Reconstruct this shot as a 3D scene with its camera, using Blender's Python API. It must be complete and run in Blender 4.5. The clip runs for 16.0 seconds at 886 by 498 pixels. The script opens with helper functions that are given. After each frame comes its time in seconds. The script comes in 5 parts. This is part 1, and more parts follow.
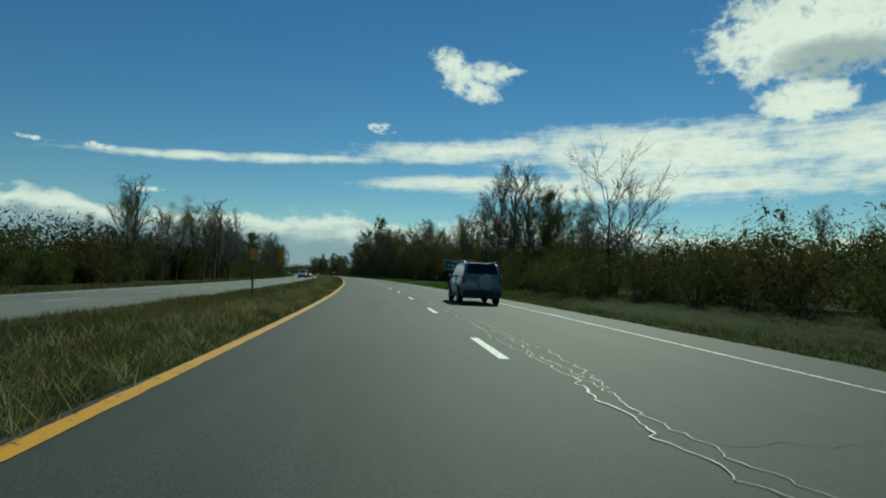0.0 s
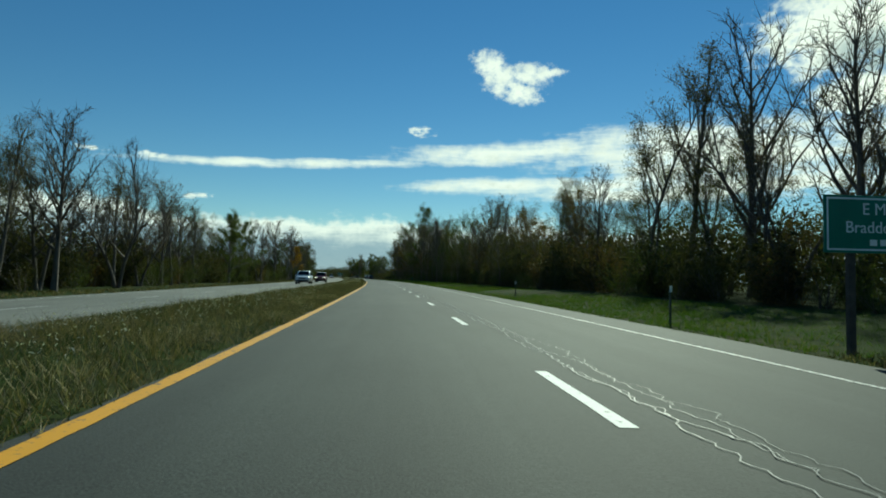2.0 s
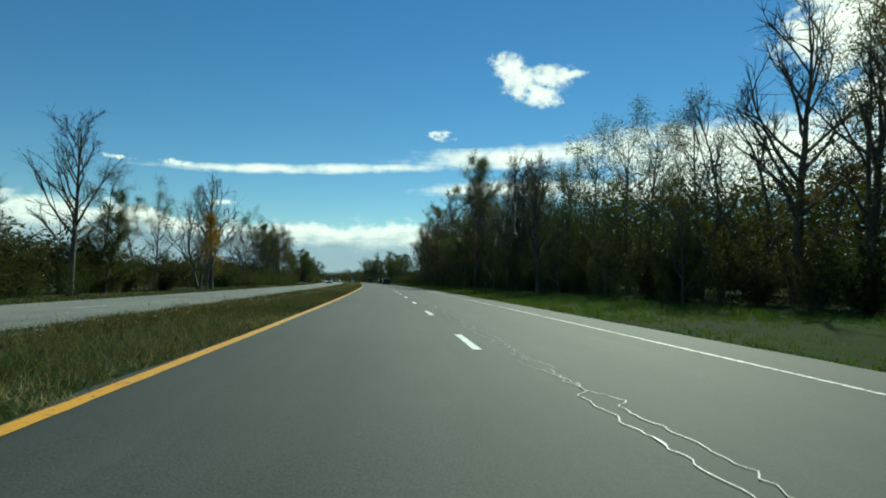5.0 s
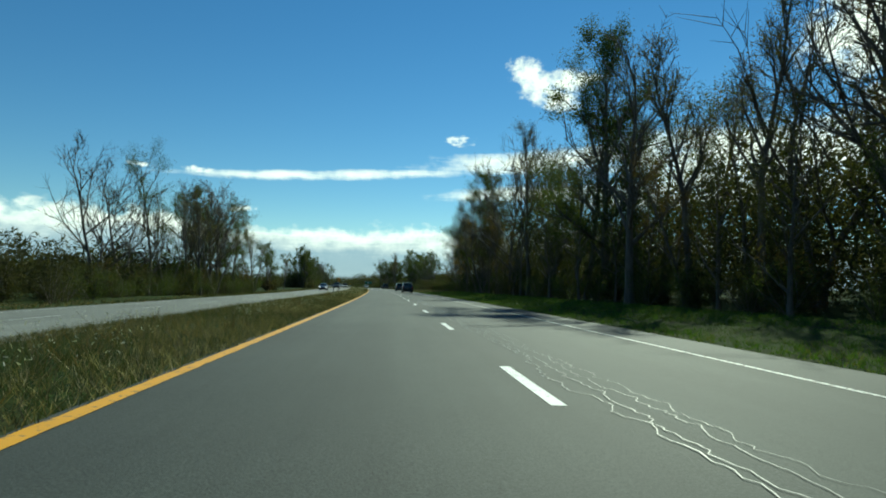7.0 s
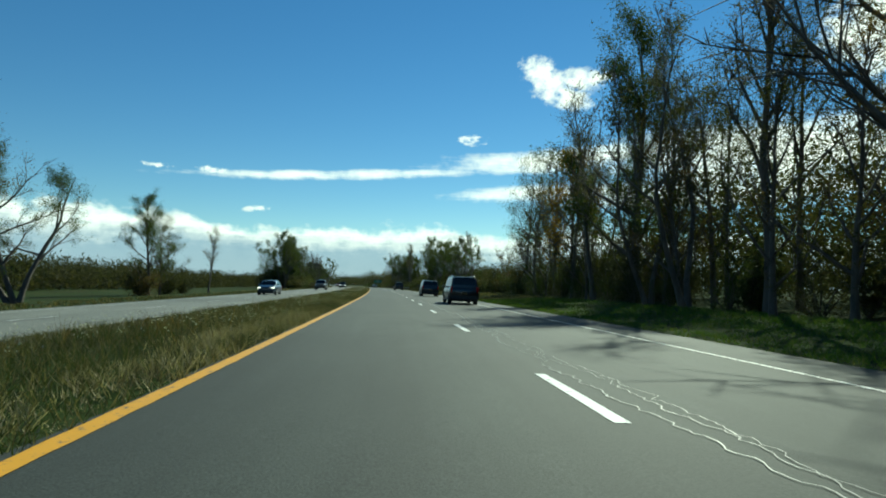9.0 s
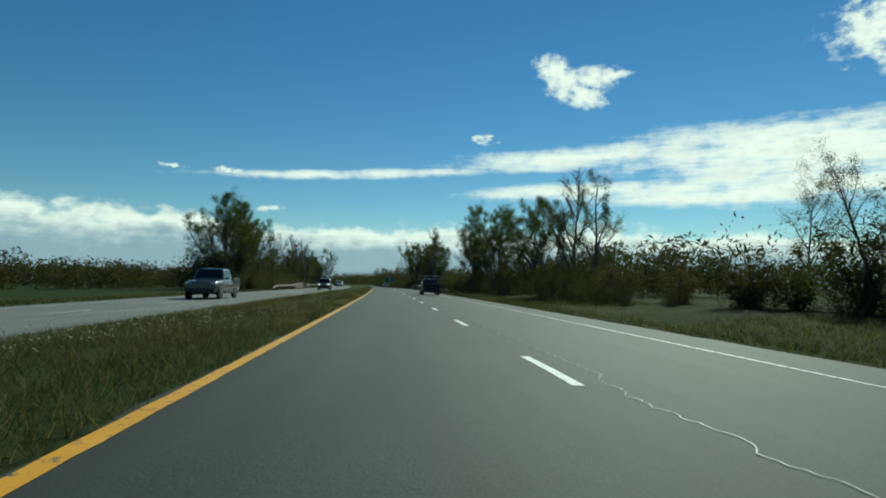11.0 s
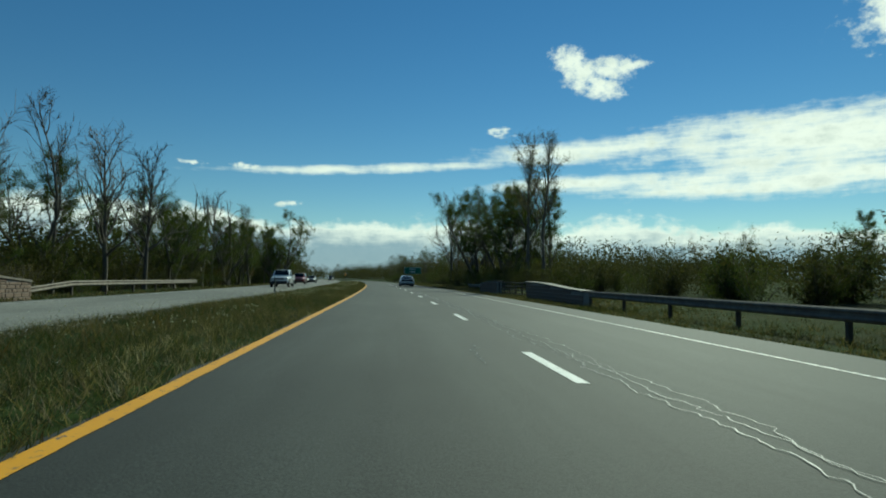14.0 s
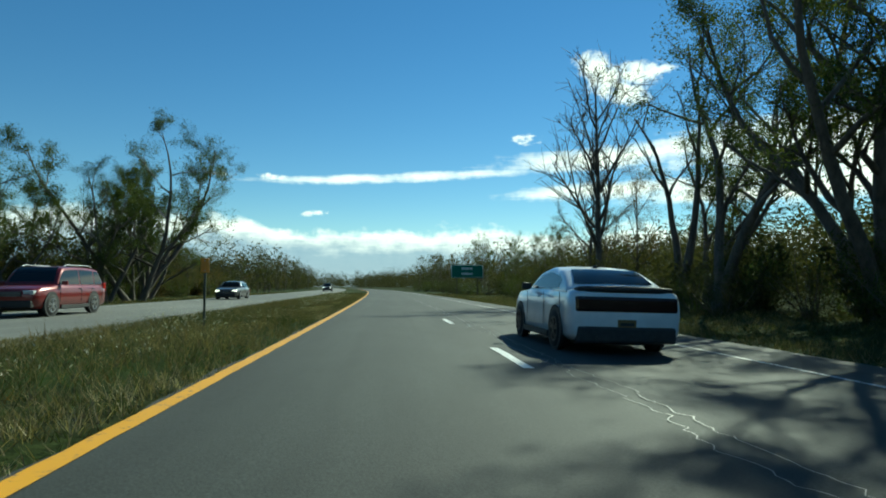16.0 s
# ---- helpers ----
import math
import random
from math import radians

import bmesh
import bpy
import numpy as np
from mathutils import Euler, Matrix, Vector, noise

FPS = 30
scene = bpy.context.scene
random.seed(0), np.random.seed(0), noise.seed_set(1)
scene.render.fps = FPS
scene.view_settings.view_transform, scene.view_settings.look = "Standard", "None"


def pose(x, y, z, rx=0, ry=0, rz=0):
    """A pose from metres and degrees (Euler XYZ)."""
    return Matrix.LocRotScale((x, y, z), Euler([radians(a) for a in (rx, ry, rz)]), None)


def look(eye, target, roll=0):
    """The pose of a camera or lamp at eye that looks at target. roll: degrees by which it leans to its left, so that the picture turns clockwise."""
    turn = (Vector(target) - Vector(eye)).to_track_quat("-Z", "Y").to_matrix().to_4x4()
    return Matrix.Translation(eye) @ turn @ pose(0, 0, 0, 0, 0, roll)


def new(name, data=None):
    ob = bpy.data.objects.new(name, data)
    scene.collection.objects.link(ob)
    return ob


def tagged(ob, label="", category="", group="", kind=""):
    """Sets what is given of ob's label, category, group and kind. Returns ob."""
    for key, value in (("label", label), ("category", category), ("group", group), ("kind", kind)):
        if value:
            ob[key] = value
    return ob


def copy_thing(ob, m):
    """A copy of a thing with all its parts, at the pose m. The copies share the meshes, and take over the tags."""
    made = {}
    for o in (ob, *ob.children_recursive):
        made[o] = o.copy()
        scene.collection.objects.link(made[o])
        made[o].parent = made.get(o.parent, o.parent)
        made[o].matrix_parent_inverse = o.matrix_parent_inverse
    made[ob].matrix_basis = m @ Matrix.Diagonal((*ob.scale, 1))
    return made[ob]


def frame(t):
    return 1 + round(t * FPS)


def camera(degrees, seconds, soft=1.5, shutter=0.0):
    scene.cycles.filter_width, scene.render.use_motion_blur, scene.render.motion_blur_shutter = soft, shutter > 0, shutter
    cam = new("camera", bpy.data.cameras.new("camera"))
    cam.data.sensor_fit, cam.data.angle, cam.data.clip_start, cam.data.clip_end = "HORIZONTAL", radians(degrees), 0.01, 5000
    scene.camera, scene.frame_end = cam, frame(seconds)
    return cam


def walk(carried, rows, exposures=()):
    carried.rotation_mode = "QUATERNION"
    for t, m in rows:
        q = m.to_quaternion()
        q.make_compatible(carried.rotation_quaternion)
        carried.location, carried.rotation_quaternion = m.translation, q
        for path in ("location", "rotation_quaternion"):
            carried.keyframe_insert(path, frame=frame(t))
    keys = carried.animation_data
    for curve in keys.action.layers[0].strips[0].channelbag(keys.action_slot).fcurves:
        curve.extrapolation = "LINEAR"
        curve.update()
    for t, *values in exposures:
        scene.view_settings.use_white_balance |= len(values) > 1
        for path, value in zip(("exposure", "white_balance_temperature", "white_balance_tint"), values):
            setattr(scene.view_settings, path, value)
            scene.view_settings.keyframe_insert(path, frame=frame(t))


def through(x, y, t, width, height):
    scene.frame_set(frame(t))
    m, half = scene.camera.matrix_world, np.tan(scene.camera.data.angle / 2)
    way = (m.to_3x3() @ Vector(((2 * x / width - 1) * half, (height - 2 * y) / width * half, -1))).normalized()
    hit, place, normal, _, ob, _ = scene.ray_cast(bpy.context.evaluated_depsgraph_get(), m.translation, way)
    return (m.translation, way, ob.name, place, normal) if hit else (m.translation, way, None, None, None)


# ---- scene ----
# the camera's way: seconds, place, yaw, pitch, roll
cam = camera(73.5, 16.0, soft=1.9)
ROWS = [
    (0.0, -1.62, -0.008, 1.1, -4.98, 2.61, 1.28),
    (0.5, -1.9, 11.279, 1.104, -4.04, 2.78, 1.25),
    (1.0, -2.303, 23.67, 1.106, -3.03, 2.79, 1.21),
    (1.5, -2.906, 37.072, 1.106, -1.86, 2.96, 1.18),
    (2.0, -3.726, 51.38, 1.105, -0.98, 2.79, 1.06),
    (2.5, -4.735, 66.283, 1.103, -0.5, 2.95, 0.94),
    (3.0, -5.877, 81.46, 1.101, -0.28, 3.01, 0.82),
    (3.5, -7.102, 96.723, 1.098, -0.0, 2.95, 0.7),
    (4.0, -8.404, 111.876, 1.096, 0.27, 2.79, 0.58),
    (4.5, -9.808, 126.925, 1.095, 0.68, 2.95, 0.58),
    (5.0, -11.335, 141.881, 1.094, 1.09, 3.11, 0.58),
    (5.5, -13.0, 156.852, 1.094, 1.5, 3.27, 0.58),
    (6.0, -14.818, 171.952, 1.095, 1.91, 3.44, 0.58),
    (6.5, -16.798, 187.291, 1.096, 2.32, 3.6, 0.58),
    (7.0, -18.943, 202.988, 1.098, 2.85, 3.61, 0.58),
    (7.5, -21.242, 219.083, 1.1, 3.06, 3.51, 0.58),
    (8.0, -23.702, 235.618, 1.103, 3.33, 3.52, 0.58),
    (8.5, -26.327, 252.612, 1.105, 3.54, 3.47, 0.58),
    (9.0, -29.121, 270.084, 1.108, 4.02, 3.54, 0.58),
    (9.5, -32.084, 288.005, 1.11, 4.34, 3.51, 0.58),
    (10.0, -35.214, 306.347, 1.112, 4.66, 3.49, 0.58),
    (10.5, -38.502, 325.025, 1.114, 4.98, 3.47, 0.58),
    (11.0, -41.937, 343.953, 1.115, 5.31, 3.44, 0.58),
    (11.5, -45.499, 363.023, 1.115, 5.63, 3.42, 0.58),
    (12.0, -49.145, 382.127, 1.115, 5.99, 2.94, 0.58),
    (12.5, -52.84, 401.17, 1.115, 6.33, 2.78, 0.49),
    (13.0, -56.568, 420.051, 1.114, 6.18, 2.83, 0.41),
    (13.5, -60.333, 438.757, 1.113, 6.63, 2.94, 0.32),
    (14.0, -64.162, 457.274, 1.113, 6.96, 2.84, 0.23),
    (14.5, -68.086, 475.654, 1.112, 7.25, 3.11, 0.14),
    (15.0, -72.143, 493.942, 1.111, 7.92, 3.28, 0.05),
    (15.5, -76.402, 512.16, 1.109, 8.75, 3.44, -0.03),
    (16.0, -80.876, 530.349, 1.107, 9.42, 3.61, -0.12),
]
walk(cam, [(t, pose(x, y, z, 90 + p, -r, w)) for t, x, y, z, w, p, r in ROWS], exposures=[(0.0, -0.2, 6400, -22), (1.5, 0.08, 6400, -22), (4.0, 0.2, 6400, -22), (6.5, 0.45, 6400, -22), (9.0, 0.48, 6400, -22), (11.5, 0.02, 6300, -22), (12.0, 0.0, 6300, -22), (12.5, 0.38, 6350, -22), (13.0, 0.5, 6400, -22), (13.5, 0.36, 6400, -22), (14.0, 0.06, 6400, -22), (14.5, 0.1, 6400, -22), (15.0, 0.06, 6400, -22), (16.0, 0.58, 6400, -22)])

# ---- sky, sun ----
SUN_AZ, SUN_EL = 20.0, 36.0      # degrees to the right of +y, and up


def sky_world():
    w = bpy.data.worlds.new("sky")
    scene.world = w
    w.use_nodes = True
    nt = w.node_tree
    nt.nodes.clear()
    N, K = nt.nodes.new, nt.links.new

    def val(x, socket):
        if isinstance(x, (int, float)):
            socket.default_value = x
        else:
            K(x, socket)

    def m(op, a, b=0.0, c=0.0, clamp=False):
        n = N("ShaderNodeMath")
        n.operation, n.use_clamp = op, clamp
        for i, x in enumerate((a, b, c)):
            val(x, n.inputs[i])
        return n.outputs[0]

    def smooth(x, lo, hi):
        n = N("ShaderNodeMapRange")
        n.interpolation_type = "SMOOTHSTEP"
        val(x, n.inputs[0])
        n.inputs[1].default_value, n.inputs[2].default_value = lo, hi
        return n.outputs[0]

    tc = N("ShaderNodeTexCoord")
    sep = N("ShaderNodeSeparateXYZ")
    K(tc.outputs["Generated"], sep.inputs[0])
    az = m("MULTIPLY", m("ARCTAN2", sep.outputs[0], sep.outputs[1]), 57.2958)
    el = m("MULTIPLY", m("ARCSINE", sep.outputs[2]), 57.2958)

    def noise_of(sx, sy, scale, detail=6.0, rough=0.6, off=0.0):
        c = N("ShaderNodeCombineXYZ")
        K(m("MULTIPLY", az, sx), c.inputs[0])
        K(m("MULTIPLY", el, sy), c.inputs[1])
        c.inputs[2].default_value = off
        n = N("ShaderNodeTexNoise")
        n.inputs["Scale"].default_value, n.inputs["Detail"].default_value, n.inputs["Roughness"].default_value = scale, detail, rough
        K(c.outputs[0], n.inputs["Vector"])
        return m("SUBTRACT", n.outputs[0], 0.5)

    puff = noise_of(1.0, 1.2, 0.45, 8.0, 0.62)
    fine = noise_of(1.0, 1.3, 1.1, 6.0, 0.6, 3.0)
    streak = noise_of(0.22, 1.6, 0.6, 6.0, 0.6, 7.0)
    wide = noise_of(0.5, 1.2, 0.16, 5.0, 0.55, 11.0)

    def blob(a, e, ra, re, tilt=0.0):
        da = m("DIVIDE", m("SUBTRACT", az, a), ra)
        de = m("DIVIDE", m("SUBTRACT", m("SUBTRACT", el, e), m("MULTIPLY", m("SUBTRACT", az, a), tilt)), re)
        return m("SUBTRACT", 1.0, m("ADD", m("POWER", m("ABSOLUTE", da), 2.0), m("POWER", m("ABSOLUTE", de), 2.0)))

    def union(xs):
        r = xs[0]
        for x in xs[1:]:
            r = m("MAXIMUM", r, x)
        return r

    def cloud(shape, n, k, lo=0.0, hi=0.35):
        return smooth(m("ADD", shape, m("MULTIPLY", n, k)), lo, hi)

    small = union([blob(5.00, 20.10, 1.7, 1.3, 0), blob(6.30, 18.80, 2.5, 1.8, -0.4), blob(8.00, 17.50, 2.4, 1.1, -0.15), blob(9.00, 19.10, 2.6, 1.05, 0.0), blob(11.00, 19.20, 1.5, 0.45, -0.02)])
    big = union([blob(37.0, 20.2, 9.0, 4.2), blob(36.5, 15.0, 4.2, 2.0), blob(50.0, 20.0, 10.0, 7.0)])
    bits = union([blob(-1.3, 13.9, 1.9, 0.55), blob(-25.5, 10.2, 1.6, 0.4), blob(-30.2, 10.2, 2.2, 0.3), blob(-21.8, 6.9, 1.3, 0.3, 0.1)])
    strip = union([blob(-14.0, 10.4, 16.5, 0.5, 0.045), blob(8.0, 12.0, 14.0, 1.2, 0.04), blob(8.0, 8.9, 11.5, 0.95, 0.02)])
    bank = union([blob(27.0, 11.6, 19.0, 3.0), blob(50.0, 10.8, 26.0, 3.6), blob(24.0, 8.6, 20.0, 1.7)])
    low_edge = m("SUBTRACT", m("SUBTRACT", 5.5, m("MULTIPLY", az, 0.025)), el)
    low = smooth(m("ADD", m("MULTIPLY", low_edge, 0.55), m("ADD", m("MULTIPLY", puff, 1.6), m("MULTIPLY", wide, 4.0))), 0.0, 0.6)
    mask = union([cloud(small, m("ADD", m("MULTIPLY", puff, 0.7), m("MULTIPLY", fine, 1.5)), 2.2, -0.35, 1.25), cloud(big, m("ADD", puff, m("MULTIPLY", fine, 0.5)), 2.4, -0.1, 0.75),
                  m("MULTIPLY", cloud(bits, m("ADD", streak, m("MULTIPLY", fine, 1.3)), 3.0, 0.1, 1.2), 0.85), cloud(strip, m("ADD", streak, m("MULTIPLY", puff, 0.8)), 2.4, -0.25, 1.35),
                  cloud(bank, m("ADD", m("MULTIPLY", streak, 1.4), puff), 1.7, -0.2, 1.1), m("MULTIPLY", low, 0.9)])
    # grey undersides: thick middles of the large cloud
    dark = m("MULTIPLY", smooth(m("ADD", blob(38.5, 18.0, 6.0, 2.3), m("MULTIPLY", puff, 1.2)), 0.1, 0.9), 0.72)
    lowdark = m("MULTIPLY", smooth(m("ADD", m("SUBTRACT", m("SUBTRACT", 4.8, m("MULTIPLY", az, 0.025)), el), m("MULTIPLY", m("ADD", m("ADD", wide, puff), streak), 2.4)), 0.0, 2.4), 0.85)
    # soft folds all over the white clouds
    folds = m("MULTIPLY", smooth(m("ADD", m("MULTIPLY", puff, 1.6), m("ADD", streak, m("MULTIPLY", fine, 0.8))), -0.1, 0.75), 0.42)
    shade = m("MAXIMUM", dark, folds)

    sky = N("ShaderNodeTexSky")
    sky.sky_type = "NISHITA"
    sky.sun_disc = False
    sky.sun_elevation, sky.sun_rotation = radians(SUN_EL), radians(SUN_AZ)
    sky.air_density, sky.dust_density, sky.ozone_density = 1.0, 0.0, 3.5
    tint = N("ShaderNodeHueSaturation")
    tint.inputs["Hue"].default_value, tint.inputs["Saturation"].default_value, tint.inputs["Value"].default_value = 0.506, 1.22, 0.83
    K(sky.outputs[0], tint.inputs["Color"])
    ccol = N("ShaderNodeMix")
    ccol.data_type = "RGBA"
    K(shade, ccol.inputs[0])
    ccol.inputs[6].default_value = (11.2, 10.7, 10.6, 1)
    ccol.inputs[7].default_value = (2.9, 3.7, 4.4, 1)
    mix = N("ShaderNodeMix")
    mix.data_type = "RGBA"
    K(mask, mix.inputs[0])
    K(tint.outputs[0], mix.inputs[6])
    haze = N("ShaderNodeMix")
    haze.data_type = "RGBA"
    K(lowdark, haze.inputs[0])
    K(ccol.outputs[2], haze.inputs[6])
    haze.inputs[7].default_value = (2.1, 3.2, 4.9, 1)
    K(haze.outputs[2], mix.inputs[7])
    bg = N("ShaderNodeBackground")
    bg.inputs[1].default_value = 0.085
    K(mix.outputs[2], bg.inputs[0])
    out = N("ShaderNodeOutputWorld")
    K(bg.outputs[0], out.inputs[0])


sky_world()
sun_data = bpy.data.lights.new("sun", "SUN")
sun_data.energy, sun_data.angle, sun_data.color = 4.2, radians(0.6), (1.0, 0.95, 0.86)
sun = new("sun", sun_data)
_v = Vector((math.sin(radians(SUN_AZ)) * math.cos(radians(SUN_EL)), math.cos(radians(SUN_AZ)) * math.cos(radians(SUN_EL)), math.sin(radians(SUN_EL))))
sun.matrix_world = look(_v * 200, (0, 0, 0))

# ---- the road's line: heading by station ----
BANK = -0.03
HEAD_S, HEAD_DEG = (-300, 0, 35, 65, 110, 187, 270, 363, 440, 490, 538, 2400), (-5.38, 0.02, 2.973, 4.472, 5.228, 7.373, 8.929, 10.657, 11.501, 12.492, 14.44, 54.683)
DASH, DASH_AT = 9.6, 10.63
LINE_S = np.arange(-300, 2400, 1.0)
LINE_H = np.radians(np.convolve(np.pad(np.interp(LINE_S, HEAD_S, HEAD_DEG), 15, mode="edge"), np.ones(31) / 31, "valid"))


def heading(s):
    return np.interp(s, LINE_S, LINE_H)


LINE_X, LINE_Y = np.cumsum(-np.sin(heading(LINE_S))), np.cumsum(np.cos(heading(LINE_S)))
LINE_X, LINE_Y = LINE_X - LINE_X[300], LINE_Y - LINE_Y[300]


LIE_AT = (-400, -60, -26, -17, -9.2, -6.6, -4.2, 0, 5.9, 7.5, 12, 22, 60, 400)
LIE_Z = (-0.5, -0.5, -0.35, -0.12, -0.03, 0.09, 0.126, 0, -0.177, -0.27, -0.1, 0.2, 0.5, 0.5)


def lie(lat):
    """Height of the ground by the distance from the road's middle line: the road falls to the right."""
    return np.interp(np.asarray(lat, float), LIE_AT, LIE_Z)


def rise(s, lat):
    """The opposite carriageway climbs a little above this one further on."""
    lat = np.asarray(lat, float)
    return np.interp(s, (-50, 300, 385, 2400), (0.05, 0.07, 0.24, 0.24)) * np.interp(-lat, (6.6, 9.2, 17, 60), (0, 0.55, 1, 1))


def spot(s, lat, z=0.0, on_ground=True):
    """World place of a station and a distance to the right of the middle line."""
    h = heading(s)
    x = np.interp(s, LINE_S, LINE_X) + lat * np.cos(h)
    y = np.interp(s, LINE_S, LINE_Y) + lat * np.sin(h)
    return np.stack(np.broadcast_arrays(x, y, z + (lie(lat) + rise(s, lat) if on_ground else 0.0)), -1)


def stand(s, lat, turn=0.0, scale=1.0, z=0.0, bank=False):
    """Pose of a thing on the ground, its +y along the road, turned by degrees."""
    p = spot(s, lat, z)
    m = Matrix.Translation(p) @ Matrix.Rotation(float(heading(s)), 4, "Z")
    if bank:
        m = m @ Matrix.Rotation(-math.atan(BANK), 4, "Y")
    return m @ Matrix.Rotation(radians(turn), 4, "Z") @ Matrix.Scale(scale, 4)


# ---- materials ----
def material(name, build):
    mt = bpy.data.materials.new(name)
    mt.use_nodes = True
    nt = mt.node_tree
    build(nt, nt.nodes["Principled BSDF"])
    return mt


def tex(nt, kind, scale, detail=4.0, rough=0.6, coord="Object", stretch=None):
    tc = nt.nodes.new("ShaderNodeTexCoord")
    n = nt.nodes.new(kind)
    if stretch:
        mp = nt.nodes.new("ShaderNodeMapping")
        mp.inputs["Scale"].default_value = stretch
        nt.links.new(tc.outputs[coord], mp.inputs[0])
        nt.links.new(mp.outputs[0], n.inputs["Vector"])
    else:
        nt.links.new(tc.outputs[coord], n.inputs["Vector"])
    n.inputs["Scale"].default_value = scale
    if "Detail" in n.inputs:
        n.inputs["Detail"].default_value, n.inputs["Roughness"].default_value = detail, rough
    return n


def ramp(nt, fac, stops):
    r = nt.nodes.new("ShaderNodeValToRGB")
    r.color_ramp.elements[0].position, r.color_ramp.elements[0].color = stops[0][0], (*stops[0][1], 1)
    r.color_ramp.elements[1].position, r.color_ramp.elements[1].color = stops[-1][0], (*stops[-1][1], 1)
    for p, c in stops[1:-1]:
        r.color_ramp.elements.new(p).color = (*c, 1)
    nt.links.new(fac, r.inputs[0])
    return r.outputs[0]


def blend(nt, a, b, fac, kind="MIX"):
    m = nt.nodes.new("ShaderNodeMix")
    m.data_type, m.blend_type = "RGBA", kind
    for x, i in ((fac, 0), (a, 6), (b, 7)):
        if hasattr(x, "links"):
            nt.links.new(x, m.inputs[i])
        else:
            m.inputs[i].default_value = x if isinstance(x, (int, float)) else (*x, 1)
    return m.outputs[2]


def bump(nt, bsdf, height, strength, dist=0.01):
    b = nt.nodes.new("ShaderNodeBump")
    b.inputs["Strength"].default_value, b.inputs["Distance"].default_value = strength, dist
    nt.links.new(height, b.inputs["Height"])
    nt.links.new(b.outputs[0], bsdf.inputs["Normal"])


def asphalt_nodes(dark, light, tracks=()):
    """Worn asphalt. tracks: distances from the middle line at which wheels polish it; UV holds distance and station."""
    def build(nt, b):
        grain = tex(nt, "ShaderNodeTexNoise", 55.0, 3.0, 0.7)
        stains = tex(nt, "ShaderNodeTexNoise", 0.5, 7.0, 0.68, stretch=(1.0, 0.4, 1.0))
        big = tex(nt, "ShaderNodeTexNoise", 0.06, 3.0, 0.5)
        along = tex(nt, "ShaderNodeTexNoise", 2.2, 5.0, 0.65, coord="UV", stretch=(1.0, 0.035, 1.0))
        base = ramp(nt, stains.outputs[0], [(0.3, dark), (0.7, light)])
        base = blend(nt, base, ramp(nt, grain.outputs[0], [(0.35, (0.45, 0.45, 0.45)), (0.65, (1.5, 1.5, 1.48))]), 0.8, "MULTIPLY")
        base = blend(nt, base, ramp(nt, big.outputs[0], [(0.35, (0.78, 0.79, 0.79)), (0.65, (1.1, 1.1, 1.08))]), 1.0, "MULTIPLY")
        base = blend(nt, base, ramp(nt, along.outputs[0], [(0.32, (0.82, 0.82, 0.82)), (0.68, (1.16, 1.16, 1.15))]), 1.0, "MULTIPLY")
        if tracks:
            uv = nt.nodes.new("ShaderNodeTexCoord")
            sep = nt.nodes.new("ShaderNodeSeparateXYZ")
            nt.links.new(uv.outputs["UV"], sep.inputs[0])
            best = None
            for at in tracks:
                d = nt.nodes.new("ShaderNodeMath")
                d.operation = "SUBTRACT"
                nt.links.new(sep.outputs[0], d.inputs[0])
                d.inputs[1].default_value = at
                a = nt.nodes.new("ShaderNodeMath")
                a.operation = "ABSOLUTE"
                nt.links.new(d.outputs[0], a.inputs[0])
                if best is not None:
                    lo = nt.nodes.new("ShaderNodeMath")
                    lo.operation = "MINIMUM"
                    nt.links.new(best, lo.inputs[0])
                    nt.links.new(a.outputs[0], lo.inputs[1])
                    best = lo.outputs[0]
                else:
                    best = a.outputs[0]
            base = blend(nt, base, ramp(nt, best, [(0.0, (1.1, 1.1, 1.09)), (0.55, (0.97, 0.97, 0.97)), (0.9, (0.88, 0.88, 0.88))]), 1.0, "MULTIPLY")
        nt.links.new(base, b.inputs["Base Color"])
        b.inputs["Roughness"].default_value, b.inputs["Specular IOR Level"].default_value = 0.8, 0.38
        bump(nt, b, grain.outputs[0], 0.5, 0.006)
    return build


ASPHALT = material("asphalt", asphalt_nodes((0.021, 0.0245, 0.0228), (0.035, 0.04, 0.037), (-2.75, -1.05, 1.15, 2.9)))
OLD_ASPHALT = material("old_asphalt", asphalt_nodes((0.12, 0.12, 0.11), (0.18, 0.18, 0.165)))


def paint_nodes(col, worn):
    def build(nt, b):
        chip = tex(nt, "ShaderNodeTexNoise", 9.0, 8.0, 0.75)
        dirt = tex(nt, "ShaderNodeTexNoise", 1.3, 4.0, 0.6)
        c = blend(nt, col, tuple(x * 0.75 for x in col), dirt.outputs[0])
        c = blend(nt, (0.07, 0.07, 0.065), c, ramp(nt, chip.outputs[0], [(worn, (0, 0, 0)), (worn + 0.08, (1, 1, 1))]))
        nt.links.new(c, b.inputs["Base Color"])
        b.inputs["Roughness"].default_value = 0.65
    return build


YELLOW = material("yellow_paint", paint_nodes((0.66, 0.31, 0.006), 0.36))
WHITE = material("white_paint", paint_nodes((0.72, 0.72, 0.7), 0.36))
WORN_WHITE = material("worn_white_paint", paint_nodes((0.62, 0.62, 0.6), 0.44))


